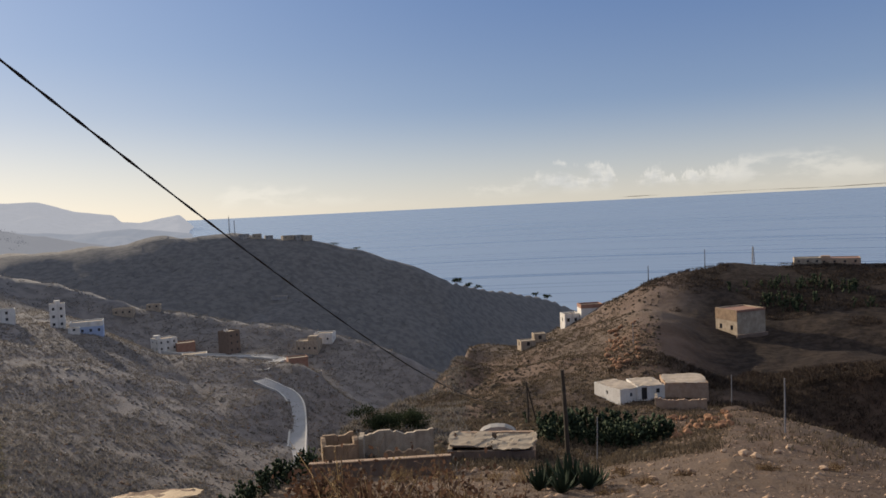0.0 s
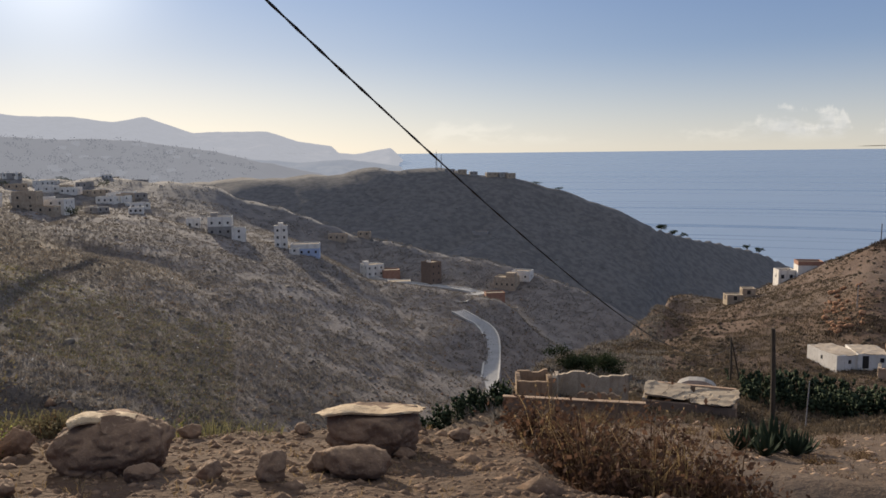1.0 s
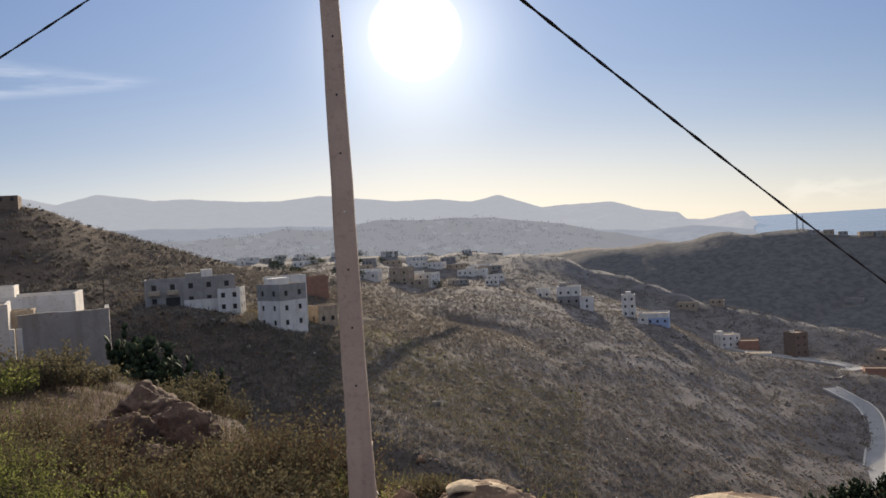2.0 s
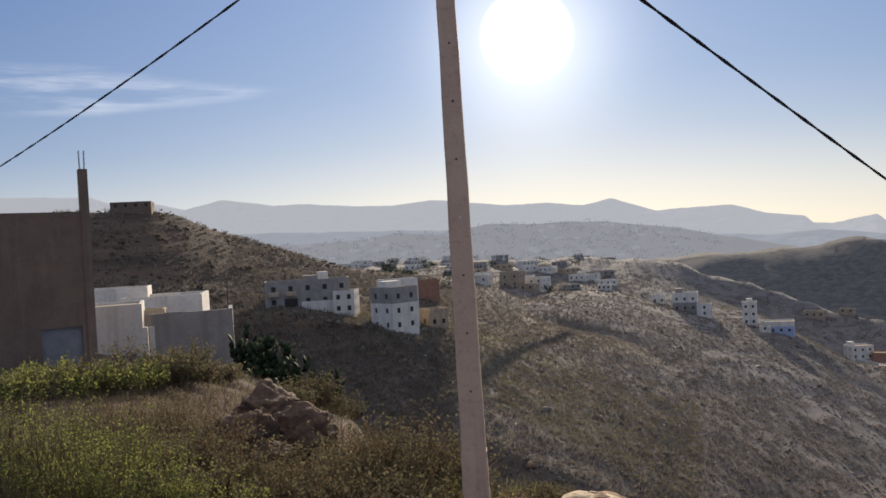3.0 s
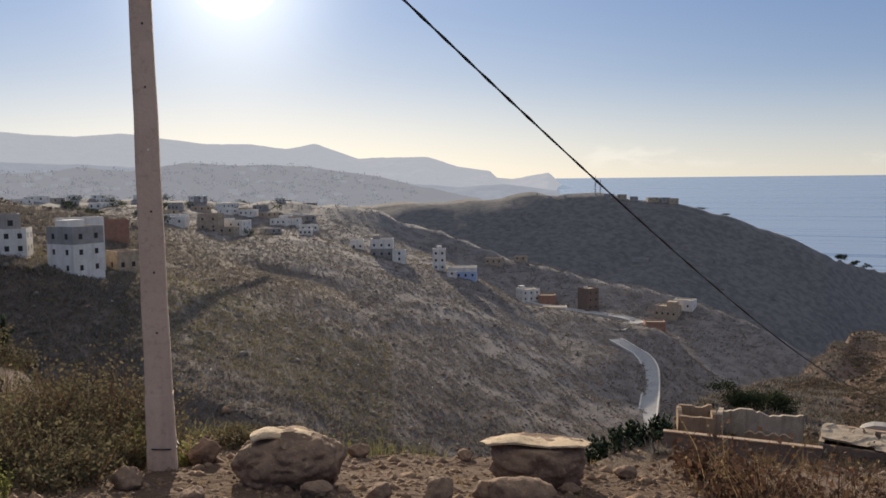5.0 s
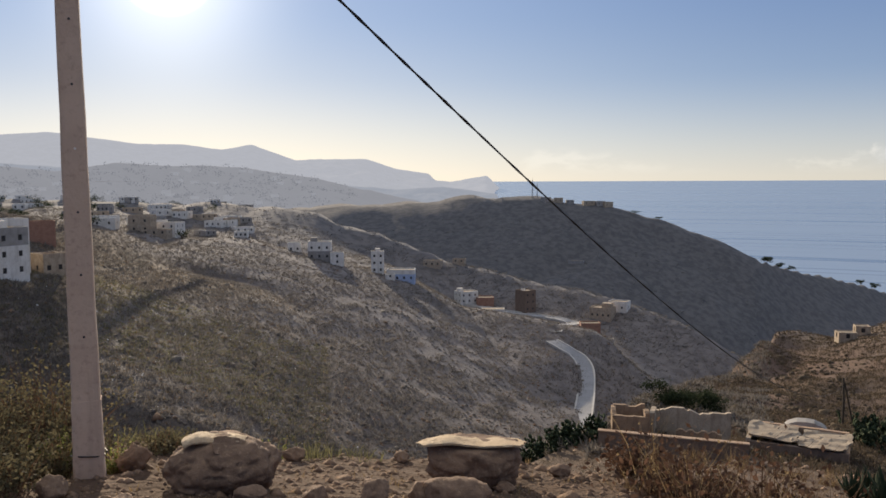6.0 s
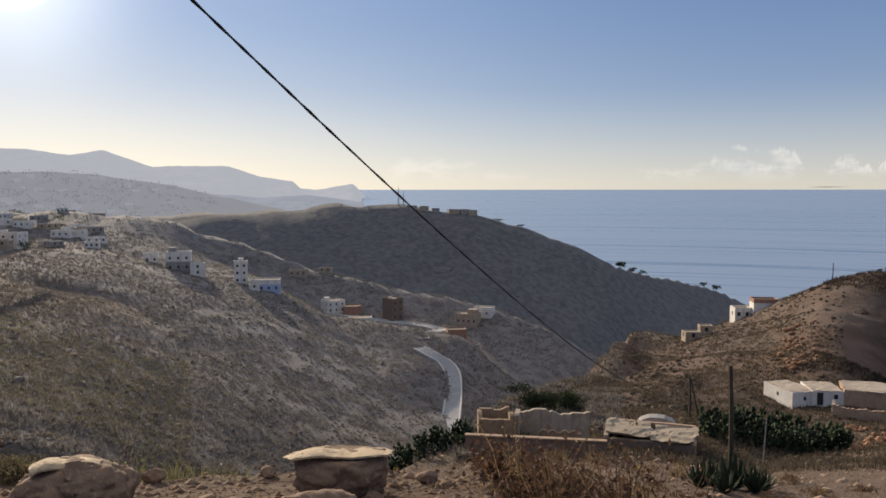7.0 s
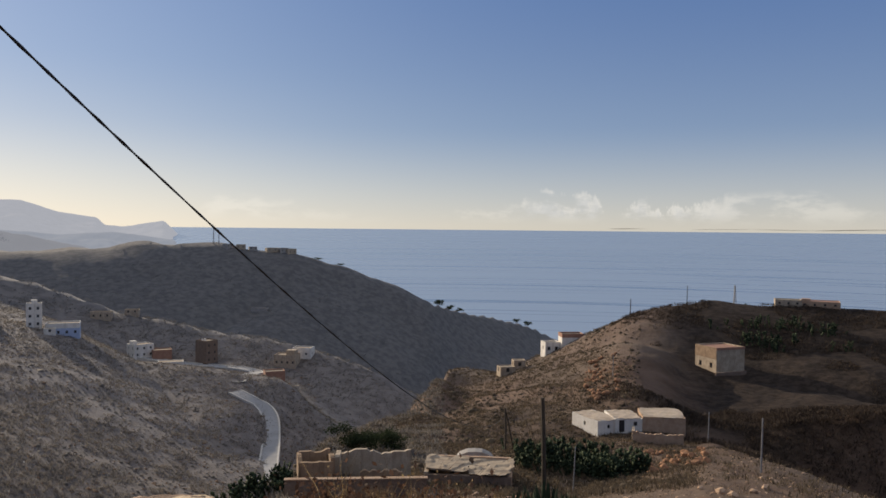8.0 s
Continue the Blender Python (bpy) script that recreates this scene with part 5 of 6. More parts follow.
for k, (wing, w, d, h) in enumerate(((farm_wing, 4.2, 7.0, 2.3), (farm_main, 4.4, 6.0, 2.15), (farm_annex, 6.6, 6.5, 1.9))):
    crust = slab(bmesh.new(), w * 1.04, d * 1.08, 0.1, 90 + k)
    bmesh.ops.translate(crust, vec=(0, 0, h + 0.05), verts=crust.verts[:])
    part("roof_crust", crust, M_PALEROOF, wing, "crumbling layer of pale earth on the roof")
yard = thing("yard_wall", Matrix.Translation(spot(-16.3, 118.5)) @ pose(0, 0, 0, 0, 0, -14), "broken tan yard wall before a farmhouse", "wall")
part("wall", ragged_wall(bmesh.new(), pose(0, 0, 0), 7.2, 1.8, 0.4, 51, 0.35), M_CLAY, yard)
part("return_wall", ragged_wall(bmesh.new(), pose(-3.4, 1.6, 0, 0, 0, 90), 3.2, 1.8, 0.4, 52, 0.3), M_CREAM, yard)
house(spot(-24.5, 249), -20, 7.0, 5.5, 2.2, "low white house on the hill crest", M_CREAM, 3, 1, parapet=0.2, sunk=0.9, size=(0.6, 0.6))
house(spot(-26.4, 251), -24, 10.5, 7.0, 2.2, "brown-roofed house on the hill crest", M_CLAY, 4, 2, parapet=0.15, roof=M_BRICK, tower=(-3.5, 0, 2.4, 2.2, 0.7), sunk=0.9, size=(0.6, 0.6))
house(spot(-8.75, 241), 10, 4.6, 4.5, 3.4, "small white house at the hill's shoulder", M_WHITE, 2, 1, 1)
house(spot(-10.2, 241), 4, 6.6, 5.0, 2.8, "flat house of white and brick on the shoulder", M_WHITE, 3, 1, 1, M_BRICK)
house(spot(-5.6, 216), 12, 4.2, 3.5, 2.4, "small pale shed on the slope", M_CREAM, 1, 1, 1, parapet=0.15, name="shed")
house(spot(-6.5, 226), 6, 3.4, 3.2, 2.6, "little pale shed above another on the slope", M_CREAM, 1, 1, 1, parapet=0.15, name="shed")

post("wooden_pole", spot(-8.41, 75.6), 8.6, 0.24, 0.19, M_WOOD, "thick dark creosoted wooden pole", (-0.25, 0), arms=0)
post("leaning_stick", spot(-10.45, 74.4), 4.4, 0.06, 0.045, M_METAL, "thin pale pole leaning over the path", (0.25, 0.2))
for i, (a, r, h, k) in enumerate([(-19.64, 124, 4.6, 0.09), (-23.04, 83, 5.4, 0.10), (-14.3, 238, 4.8, 0.14), (-18.1, 241, 5.6, 0.12), (-13.15, 160, 4.4, 0.09), (58.5, 205, 6.0, 0.12), (62.5, 190, 6.5, 0.12), (70.3, 175, 6.0, 0.12), (55.0, 200, 5.5, 0.1)]):
    post("line_pole", spot(a, r), h, k, k * 0.75, M_METAL if i in (0, 1, 4) else M_WOOD, "slim pole of a power line on the hillside", (0.1, 0), group="line poles")


def lattice_mast(where, height, wide, label, panels=9):
    """A three-legged lattice mast with rings and diagonals."""
    base = thing("mast", Matrix.Translation(where), label, "mast", "masts")
    legs = []
    for k in range(3):
        a = 2.094 * k
        foot, top = Vector((math.cos(a) * wide, math.sin(a) * wide, -0.5)), Vector((math.cos(a) * wide * 0.3, math.sin(a) * wide * 0.3, height))
        legs.append((foot, top))
        part("leg", tube(bmesh.new(), [foot, top], [wide * 0.2, wide * 0.14], 4), M_METAL, base)
    bm = bmesh.new()
    for i in range(panels):
        for k in range(3):
            p = legs[k][0].lerp(legs[k][1], i / panels)
            q = legs[(k + 1) % 3][0].lerp(legs[(k + 1) % 3][1], (i + 1) / panels)
            tube(bm, [p, q], [wide * 0.09] * 2, 4)
    part("bracing", bm, M_METAL, base)
    part("aerial", tube(bmesh.new(), [Vector((0, 0, height - 0.5)), Vector((0, 0, height * 1.12))], [wide * 0.12, wide * 0.06], 4), M_METAL, base)
    return base


lattice_mast(spot(-21.2, 247), 5.2, 0.5, "steel lattice mast on the hill crest", 6)
lattice_mast(spot(15.15, 842), 18, 0.85, "tall radio mast on the headland")
lattice_mast(spot(14.8, 842), 14, 0.75, "shorter radio mast on the headland")


def cactus_clump(where, radius, height, pads, seed):
    """Prickly pear: flat oval pads that grow one out of another."""
    rnd = random.Random(seed)
    base = thing("prickly_pear", Matrix.Translation(where), "dark prickly pear thicket", "cactus", "cactus hedge")
    verts, faces = [], []
    ring = [(math.cos(6.283 * k / 8), math.sin(6.283 * k / 8)) for k in range(8)]
    tips = [Vector((rnd.gauss(0, radius * 0.45), rnd.gauss(0, radius * 0.45), -0.1)) for _ in range(max(3, pads // 9))]
    for i in range(pads):
        root = rnd.choice(tips[-40:])
        up = Vector((rnd.gauss(0, 0.55), rnd.gauss(0, 0.55), 1)).normalized()
        if root.z > height:
            root = rnd.choice(tips[:6])
        s = rnd.uniform(0.32, 0.55) * height / 2.2
        n = up.cross(Vector((rnd.uniform(-1, 1), rnd.uniform(-1, 1), 0.1))).normalized()
        w = up.cross(n).normalized()
        mid = root + up * s * 0.5
        k0 = len(verts)
        verts += [mid + up * y * s * 0.55 + w * x * s * 0.36 for x, y in ring]
        verts += [mid + n * s * 0.07, mid - n * s * 0.07]
        for k in range(8):
            faces += [(k0 + k, k0 + (k + 1) % 8, k0 + 8), (k0 + (k + 1) % 8, k0 + k, k0 + 9)]
        tips.append(root + up * s * 0.98)
    ob = tagged(new("pad_thicket", raw_mesh("pad_thicket", np.array(verts), np.array(faces), M_CACTUS)), kind="stuff")
    ob.parent = base
    return base


rnd = random.Random(8)
for i in range(26):
    a = -6.2 - 9.0 * (i + rnd.uniform(0, 0.8)) / 26
    cactus_clump(spot(a, rnd.uniform(84, 98)), 1.6, rnd.uniform(1.4, 2.9), 150, 400 + i)
for i in range(15):
    a = 10.2 + 6.0 * (i + rnd.uniform(0, 0.8)) / 15
    cactus_clump(spot(a, rnd.uniform(64, 68)), 1.0, rnd.uniform(1.4, 2.1), 110, 440 + i)
for i in range(12):
    cactus_clump(spot(rnd.uniform(55.5, 62.5), rnd.uniform(42, 50)), 1.1, rnd.uniform(1.6, 2.6), 100, 460 + i)
for i in range(16):
    cactus_clump(spot(rnd.uniform(-20, -28), rnd.uniform(205, 226)), 3.4, rnd.uniform(2.0, 2.8), 130, 480 + i)
crown_tree("dark_tree", spot(5.0, 88), 2.4, 2.9, 0.6, 5200, 0.22, "low dark spreading carob tree behind the ruin", 1)
crown_tree("dark_tree", spot(2.8, 93), 2.4, 2.4, 0.5, 4200, 0.22, "low dark spreading carob tree behind the ruin", 2)
for i, (a, r, rad, h) in enumerate([(-0.7, 850, 5, 7), (-1.5, 873, 4, 5), (-2.2, 890, 3.4, 4), (-6.3, 1000, 4.5, 5), (-7.1, 1022, 4.5, 6), (-21.9, 252, 1.5, 2.4), (6.4, 832, 4.5, 3), (8.0, 832, 6, 3)]):
    crown_tree("crest_tree", spot(a, r), rad, h, h * 0.2, 1400, h * 0.13, "small dark tree on the skyline", 20 + i, group="skyline trees")


def agave(where, size, seed):
    """A rosette of thick sword leaves."""
    rnd = random.Random(seed)
    base = thing("agave", Matrix.Translation(where), "large grey-green agave rosette with pale leaf tips", "agave", "agaves")
    for i in range(30):
        a, tilt = i * 2.4, 0.25 + 1.05 * (i / 30)
        ln = size * rnd.uniform(0.8, 1.1)
        bm = bmesh.new()
        rings = []
        for j in range(6):
            f = j / 5
            t = tilt - 0.25 * f
            p = Vector((math.cos(a) * math.sin(t), math.sin(a) * math.sin(t), math.cos(t))) * ln * f
            s = Vector((-math.sin(a), math.cos(a), 0)) * size * 0.085 * (1 - f ** 2.2 + 0.02)
            dn = Vector((math.cos(a) * math.cos(t), math.sin(a) * math.cos(t), -math.sin(t))) * size * 0.035 * (1 - f)
            rings.append([bm.verts.new(p - s), bm.verts.new(p + dn), bm.verts.new(p + s), bm.verts.new(p - dn * 0.2)])
        for q, w in zip(rings, rings[1:]):
            for k in range(4):
                bm.faces.new((q[k], q[(k + 1) % 4], w[(k + 1) % 4], w[k]))
        bmesh.ops.recalc_face_normals(bm, faces=bm.faces[:])
        part("leaf", bm, M_CACTUS, base)
    return base


agave(spot(-8.6, 47), 2.2, 1)
agave(spot(-7.2, 48), 1.7, 2)
agave(spot(-9.9, 46), 1.6, 3)
agave(spot(-8.0, 44), 1.4, 4)
agave(spot(-6.4, 46), 1.5, 5)
agave(spot(-10.6, 47.5), 1.3, 6)
for i, (a, r, rad, h) in enumerate([(-11.5, 43, 0.9, 0.6), (-14, 46, 1.0, 0.6), (-17, 50, 0.9, 0.5), (-12.5, 52, 1.2, 0.6), (-22, 52, 1.0, 0.6), (-26, 56, 1.2, 0.7), (-5.0, 52, 1.3, 1.2), (-2.0, 54, 1.3, 1.2), (1.0, 56, 1.4, 1.6), (3.5, 57, 1.3, 1.5)]):
    shrub("dry_tuft", spot(a, r), rad, h, 160, 700, 0.09, M_DRY, M_STRAW, "dry brown tussock on bare ground", 500 + i, lean=0.6, stem_width=0.025, group="tussocks")
rr = random.Random(3)
for i, (a, r, s) in enumerate([(-22.6, 62, 0.7), (-23.4, 66, 0.9), (-20.5, 58, 1.1), (-21.3, 57, 0.8), (-24.0, 72, 0.8), (-19.2, 60, 0.6), (-17.0, 52, 0.5), (-25.5, 55, 0.7), (-14.5, 48, 0.6)]):
    boulder("field_rock", spot(a, r), (s, s * 0.7, s * 0.5), M_CLAY, "pale rock on the bare field", 620 + i, group="field rocks", turn=i * 41)
for i in range(90):
    a = rr.uniform(-19.6, -15.4)
    p = spot(a, rr.uniform(84, 106))
    s = rr.choice([0.3, 0.4, 0.55, 0.8, 1.1])
    boulder("orange_rock", p, (s, s * 0.8, s * 0.65), M_REDROCK, "broken orange rock on the eroded bank", 520 + i, group="orange rocks", turn=i * 33)
for i in range(80):
    a = rr.uniform(-13.6, -11.2)
    p = spot(a, rr.uniform(140, 185))
    s = rr.choice([0.4, 0.6, 0.8, 1.1, 1.5])
    boulder("orange_rock", p, (s, s * 0.8, s * 0.65), M_REDROCK, "broken orange rock on the eroded bank", 660 + i, group="orange rocks", turn=i * 33)

strip("dirt_track", [(-31, -11.3), (-28.86, -11.53), (-26, -12.14), (-24, -12.85), (-22.9, -13.3)], 3.2, 0.3, M_TRACK, "pale dirt track round the hill", "track")
strip("footpath", [(-13.2, -9.5), (-13.6, -10.2), (-14.1, -11.4), (-14.7, -12.6)], 4.0, 0.4, M_TRACK, "pale worn gully path above the farmhouse", "path")
strip("yard_track", [(-18.6, -14.0), (-20.8, -14.5), (-22.9, -14.9), (-25.9, -15.4), (-28.8, -16.3), (-31, -17)], 2.4, 0.3, M_TRACK, "pale earth track below the farmhouse", "track")

# ---- valley: road and houses ----
strip("road", [(11.4, -17.6), (11.4, -16.6), (11.2, -14.9), (11.25, -13.4), (11.8, -12.55), (12.7, -12.0), (13.7, -11.45)], 4.6, 0.35, M_ROAD, "pale concrete road winding up the valley side", "road", M_KERB)
strip("upper_road", [(13.6, -11.2, 296), (12.8, -10.7, 325), (12.2, -10.2, 368), (12.9, -9.8, 377), (14.8, -9.6, 382), (17.8, -9.3, 388), (20.5, -8.7, 398)], 5.0, 0.3, M_ROAD, "pale road past the roadside houses", "road", M_KERB)
strip("hill_path", [(44.4, -6.1), (45.0, -5.3), (43, -5.0), (41, -4.5), (38.8, -3.85)], 2.6, 0.35, M_TRACK, "pale footpath along the village slope", "path")
strip("spur_path", [(23.4, -3.9), (22.2, -4.05), (20.6, -4.15)], 6.0, 0.6, M_TRACK, "pale track on the far slope", "path")
for i, line in enumerate([[(26, -9.0), (22, -10.2), (18, -11.3), (15, -12.4)], [(34, -8.0), (29, -9.2), (24, -10.6), (19, -12.2)], [(27, -8.3), (25.2, -8.6), (24, -8.4)], [(40, -7.0), (36, -7.6), (33, -8.2)]]):
    strip("goat_track", line, 1.4, 0.3, M_TRACK, "faint trodden track along the slope", "path")

VALLEY_HOUSES = "houses in the valley"
house(spot(19.9, 398), 45, 9.5, 8.0, 6.2, "white two-storey house by the road", M_WHITE, 3, 2, 2, tower=(-3, 1, 2.6, 2.6, 1.8), group=VALLEY_HOUSES)
house(spot(18.55, 396), 25, 8.5, 7.0, 4.4, "single-storey bare brick house", M_BRICK, 0, 1, 1, group=VALLEY_HOUSES)
house(spot(17.95, 334), 20, 9.5, 6.0, 1.7, "low white roof slab beside the road", M_WHITE, 0, 0, 1, parapet=0.15, name="shed")
house(spot(15.6, 390), 58, 7.2, 7.0, 10.6, "three-storey house of bare brick beside the road", M_BROWN, 2, 0, 3, tanks=2, group=VALLEY_HOUSES)
house(spot(10.1, 384), -8, 10.5, 8.0, 5.0, "cream house with stepped flat roofs above the road", M_CREAM, 4, 2, 1, tower=(2, 1, 4.5, 4, 2.2), group=VALLEY_HOUSES)
house(spot(8.95, 392), -8, 9.0, 7.0, 4.4, "white flat-roofed house at the end of the road", M_WHITE, 2, 1, 1, group=VALLEY_HOUSES)
house(spot(11.0, 350), 20, 8.5, 6.0, 6.0, "windowless bare brick outbuilding by the road", M_BRICK, 0, 0, 1, group=VALLEY_HOUSES, deep=5)
house(spot(9.7, 330), 15, 4.5, 4.0, 4.0, "small pale cement shed below the road", M_GREYWALL, 0, 1, 1, group=VALLEY_HOUSES, deep=4, name="shed")
house(spot(24.6, 345), 20, 12.0, 8.0, 5.0, "long blue and white house on the slope", M_BLUEWALL, 4, 2, 1, upper=M_WHITE, group=VALLEY_HOUSES, deep=4)
house(spot(26.3, 352), 25, 5.6, 5.2, 9.6, "slender three-storey white house", M_WHITE, 2, 1, 3, tower=(0, 0, 2.2, 2.2, 1.6), group=VALLEY_HOUSES)
house(spot(25.4, 338), 25, 4.2, 4.0, 2.2, "small white shed on the slope", M_WHITE, 1, 1, 1, parapet=0.15, group=VALLEY_HOUSES, name="shed")
house(spot(29.2, 350), 30, 6.0, 5.0, 5.4, "narrow white stepped house", M_WHITE, 1, 2, 2, group=VALLEY_HOUSES)
house(spot(30.4, 356), 25, 10.0, 8.0, 8.0, "grey house with a pale roof edge", M_GREYWALL, 3, 2, 2, upper=M_WHITE, group=VALLEY_HOUSES, tower=(-2.5, 0, 3, 3, 2))
house(spot(32.2, 372), 30, 6.0, 5.0, 4.2, "small pale house on the ridge", M_WHITE, 2, 1, 1, group=VALLEY_HOUSES)
house(spot(22.3, 448), 10, 10.0, 6.0, 3.4, "low pale house on the far slope", M_CREAM, 3, 1, 1, group=VALLEY_HOUSES)
house(spot(20.4, 455), 10, 7.0, 5.0, 2.6, "low pale house on the far slope", M_CREAM, 2, 1, 1, group=VALLEY_HOUSES)
house(spot(12.0, 720), 0, 14.0, 6.0, 3.0, "long low shed on the headland", M_GREYWALL, 0, 0, 1, name="shed")
for i, (a, w, h) in enumerate([(13.3, 9, 4), (12.5, 8, 3.2), (11.2, 12, 3.4), (10.4, 9, 4.2), (9.9, 10, 4.6), (14.2, 8, 3.6)]):
    house(spot(a, 832), 10 + i * 9, w, 7, h, "small house on the headland crest", M_GREYWALL if i % 2 else M_CREAM, 2, 1, 1, group="headland houses")

# ---- village behind the pole ----
VILLAGE = "village houses"
walls = [M_WHITE, M_CREAM, M_WHITE, M_WHITE, M_GREYWALL]
house(spot(42.3, 372), 25, 9.5, 9.0, 7.4, "tall pale village house", M_CREAM, 2, 2, 2, group=VILLAGE)
house(spot(40.9, 384), 15, 15.0, 10.0, 6.0, "broad white village house with a flat roof", M_WHITE, 4, 2, 2, group=VILLAGE)
house(spot(44.6, 380), 30, 10.0, 8.0, 3.6, "low village house with a sunlit white roof", M_WHITE, 2, 1, 1, group=VILLAGE, roof=M_WHITE)
house(spot(41.4, 366), 20, 11.0, 7.0, 2.8, "low pale sheds below the village", M_CREAM, 3, 1, 1, group=VILLAGE, name="shed")
vr = random.Random(12)
for i in range(58):
    a = vr.uniform(35.5, 47) if i < 40 else vr.uniform(46, 56)
    r = vr.uniform(388, 585)
    w, h = vr.uniform(6, 11), vr.choice([2.6, 2.8, 3.0, 3.2])
    house(spot(a, r), a + vr.uniform(-40, 40), w, vr.uniform(6, 9), h, "flat-roofed village house among others", vr.choice(walls), vr.choice([2, 3]), 1, 1, group=VILLAGE, roof=M_WHITE if i % 3 == 0 else M_PALEROOF)
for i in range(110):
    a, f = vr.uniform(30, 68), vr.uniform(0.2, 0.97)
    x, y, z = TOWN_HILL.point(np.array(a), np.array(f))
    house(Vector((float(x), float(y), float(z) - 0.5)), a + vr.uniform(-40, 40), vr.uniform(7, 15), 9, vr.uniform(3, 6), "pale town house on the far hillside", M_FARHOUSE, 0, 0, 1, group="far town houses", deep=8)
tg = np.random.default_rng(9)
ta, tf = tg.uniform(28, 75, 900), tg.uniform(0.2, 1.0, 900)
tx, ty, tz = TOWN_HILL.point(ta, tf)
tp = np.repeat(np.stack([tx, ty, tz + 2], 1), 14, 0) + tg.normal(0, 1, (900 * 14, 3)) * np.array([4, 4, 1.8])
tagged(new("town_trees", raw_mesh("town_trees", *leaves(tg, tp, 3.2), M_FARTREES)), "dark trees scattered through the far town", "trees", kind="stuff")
for i in range(40):
    a = vr.uniform(34, 62)
    crown_tree("village_tree", spot(a, vr.uniform(350, 620)), vr.uniform(2.5, 5), vr.uniform(3, 6), 0.8, 420, 0.55, "dark tree among the village houses", 700 + i, group="village trees", leaf_mat=M_DARKLEAF)

# ---- western side ----
long_house = house(spot(57.0, 192), 58, 19.5, 9.0, 6.4, "long grey two-storey house with balconies and a dark garage", M_GREYWALL, 5, 2, 2, group=VILLAGE, tower=(1, 1, 4, 3, 1.3), size=(1.0, 1.2), deep=6)
for x in (-7.8, -3.9):
    part("balcony", block(bmesh.new(), x - 1.2, -5.4, 2.9, x + 1.2, -4.48, 3.9, bevel=0.04), M_CREAM, long_house, "pale cement balcony")
part("garage", block(bmesh.new(), -5.4, -4.53, 0.0, -2.4, -4.46, 2.3), M_DARKROOM, long_house, "dark panel standing for a shaded garage opening")
part("white_front", block(bmesh.new(), -1.6, -4.56, -2.6, 6.2, -4.44, 1.4), M_WHITE, long_house, "whitewashed lower front")
part("roof_store", block(bmesh.new(), 2.5, -1.0, 6.0, 5.0, 1.5, 8.0, bevel=0.04), M_WHITE, long_house, "white store on the roof")
house(spot(54.3, 189), 44, 5.0, 7.0, 5.6, "white end of the long grey house", M_WHITE, 2, 2, 2, group=VILLAGE, deep=4)
house(spot(50.9, 178), 88, 7.2, 8.0, 9.8, "three-storey house, white below and bare cement above", M_WHITE, 2, 2, 3, M_GREYWALL, group=VILLAGE, deep=4, tower=(0, 1.5, 4.5, 3.0, 1.6))
house(spot(50.6, 189), 70, 8.5, 5.0, 10.6, "white upper block behind the three-storey house", M_WHITE, 2, 1, 3, group=VILLAGE, deep=4)
house(spot(48.1, 194), 75, 5.0, 5.5, 4.6, "small cream house with a red roof", M_CREAM, 2, 1, 1, group=VILLAGE, roof=M_BRICK, deep=4)
house(spot(48.6, 250), 50, 8.5, 6.0, 6.0, "bare brick house behind the others", M_BRICK, 0, 1, 1, group=VILLAGE, deep=4)
house(spot(68.3, 268), 60, 12.0, 8.0, 2.6, "dark flat building on the hilltop", M_BROWN, 4, 1, 1, parapet=0.2)

house(spot(69.9, 55), 66, 3.6, 5.0, 3.0, "plain white box-like outbuilding with a dark roof edge", M_WHITE, 0, 0, 1, parapet=0.12)
house(spot(66.5, 63), 58, 5.6, 5.0, 3.7, "white walled house with a bare parapet", M_WHITE, 0, 1, 1, parapet=0.5)
house(spot(69.8, 66), 64, 5.2, 5.0, 4.2, "white house with a raised flat roof", M_WHITE, 0, 1, 1, parapet=0.3)
house(spot(67.4, 57), 62, 1.6, 2.0, 2.6, "small cream store between white houses", M_CREAM, 0, 0, 1, parapet=0.1, name="shed")
gw = thing("compound_wall", Matrix.Translation(spot(65.0, 52.5)) @ pose(0, 0, 0, 0, 0, 62), "grey cement compound wall with a stepped top", "wall")
part("wall", ragged_wall(bmesh.new(), pose(0, 0, 0), 4.8, 2.9, 0.25, 71, 0.04), M_GREYWALL, gw)
part("end_wall", ragged_wall(bmesh.new(), pose(2.4, 2.0, 0, 0, 0, 90), 4.0, 2.9, 0.25, 72, 0.05), M_GREYWALL, gw)
for x in (-2.75, -2.35):
    part("gate_post", block(bmesh.new(), x - 0.16, -0.25, -0.8, x + 0.16, 0.1, 2.1, bevel=0.03), M_WHITE, gw, "white gate post")


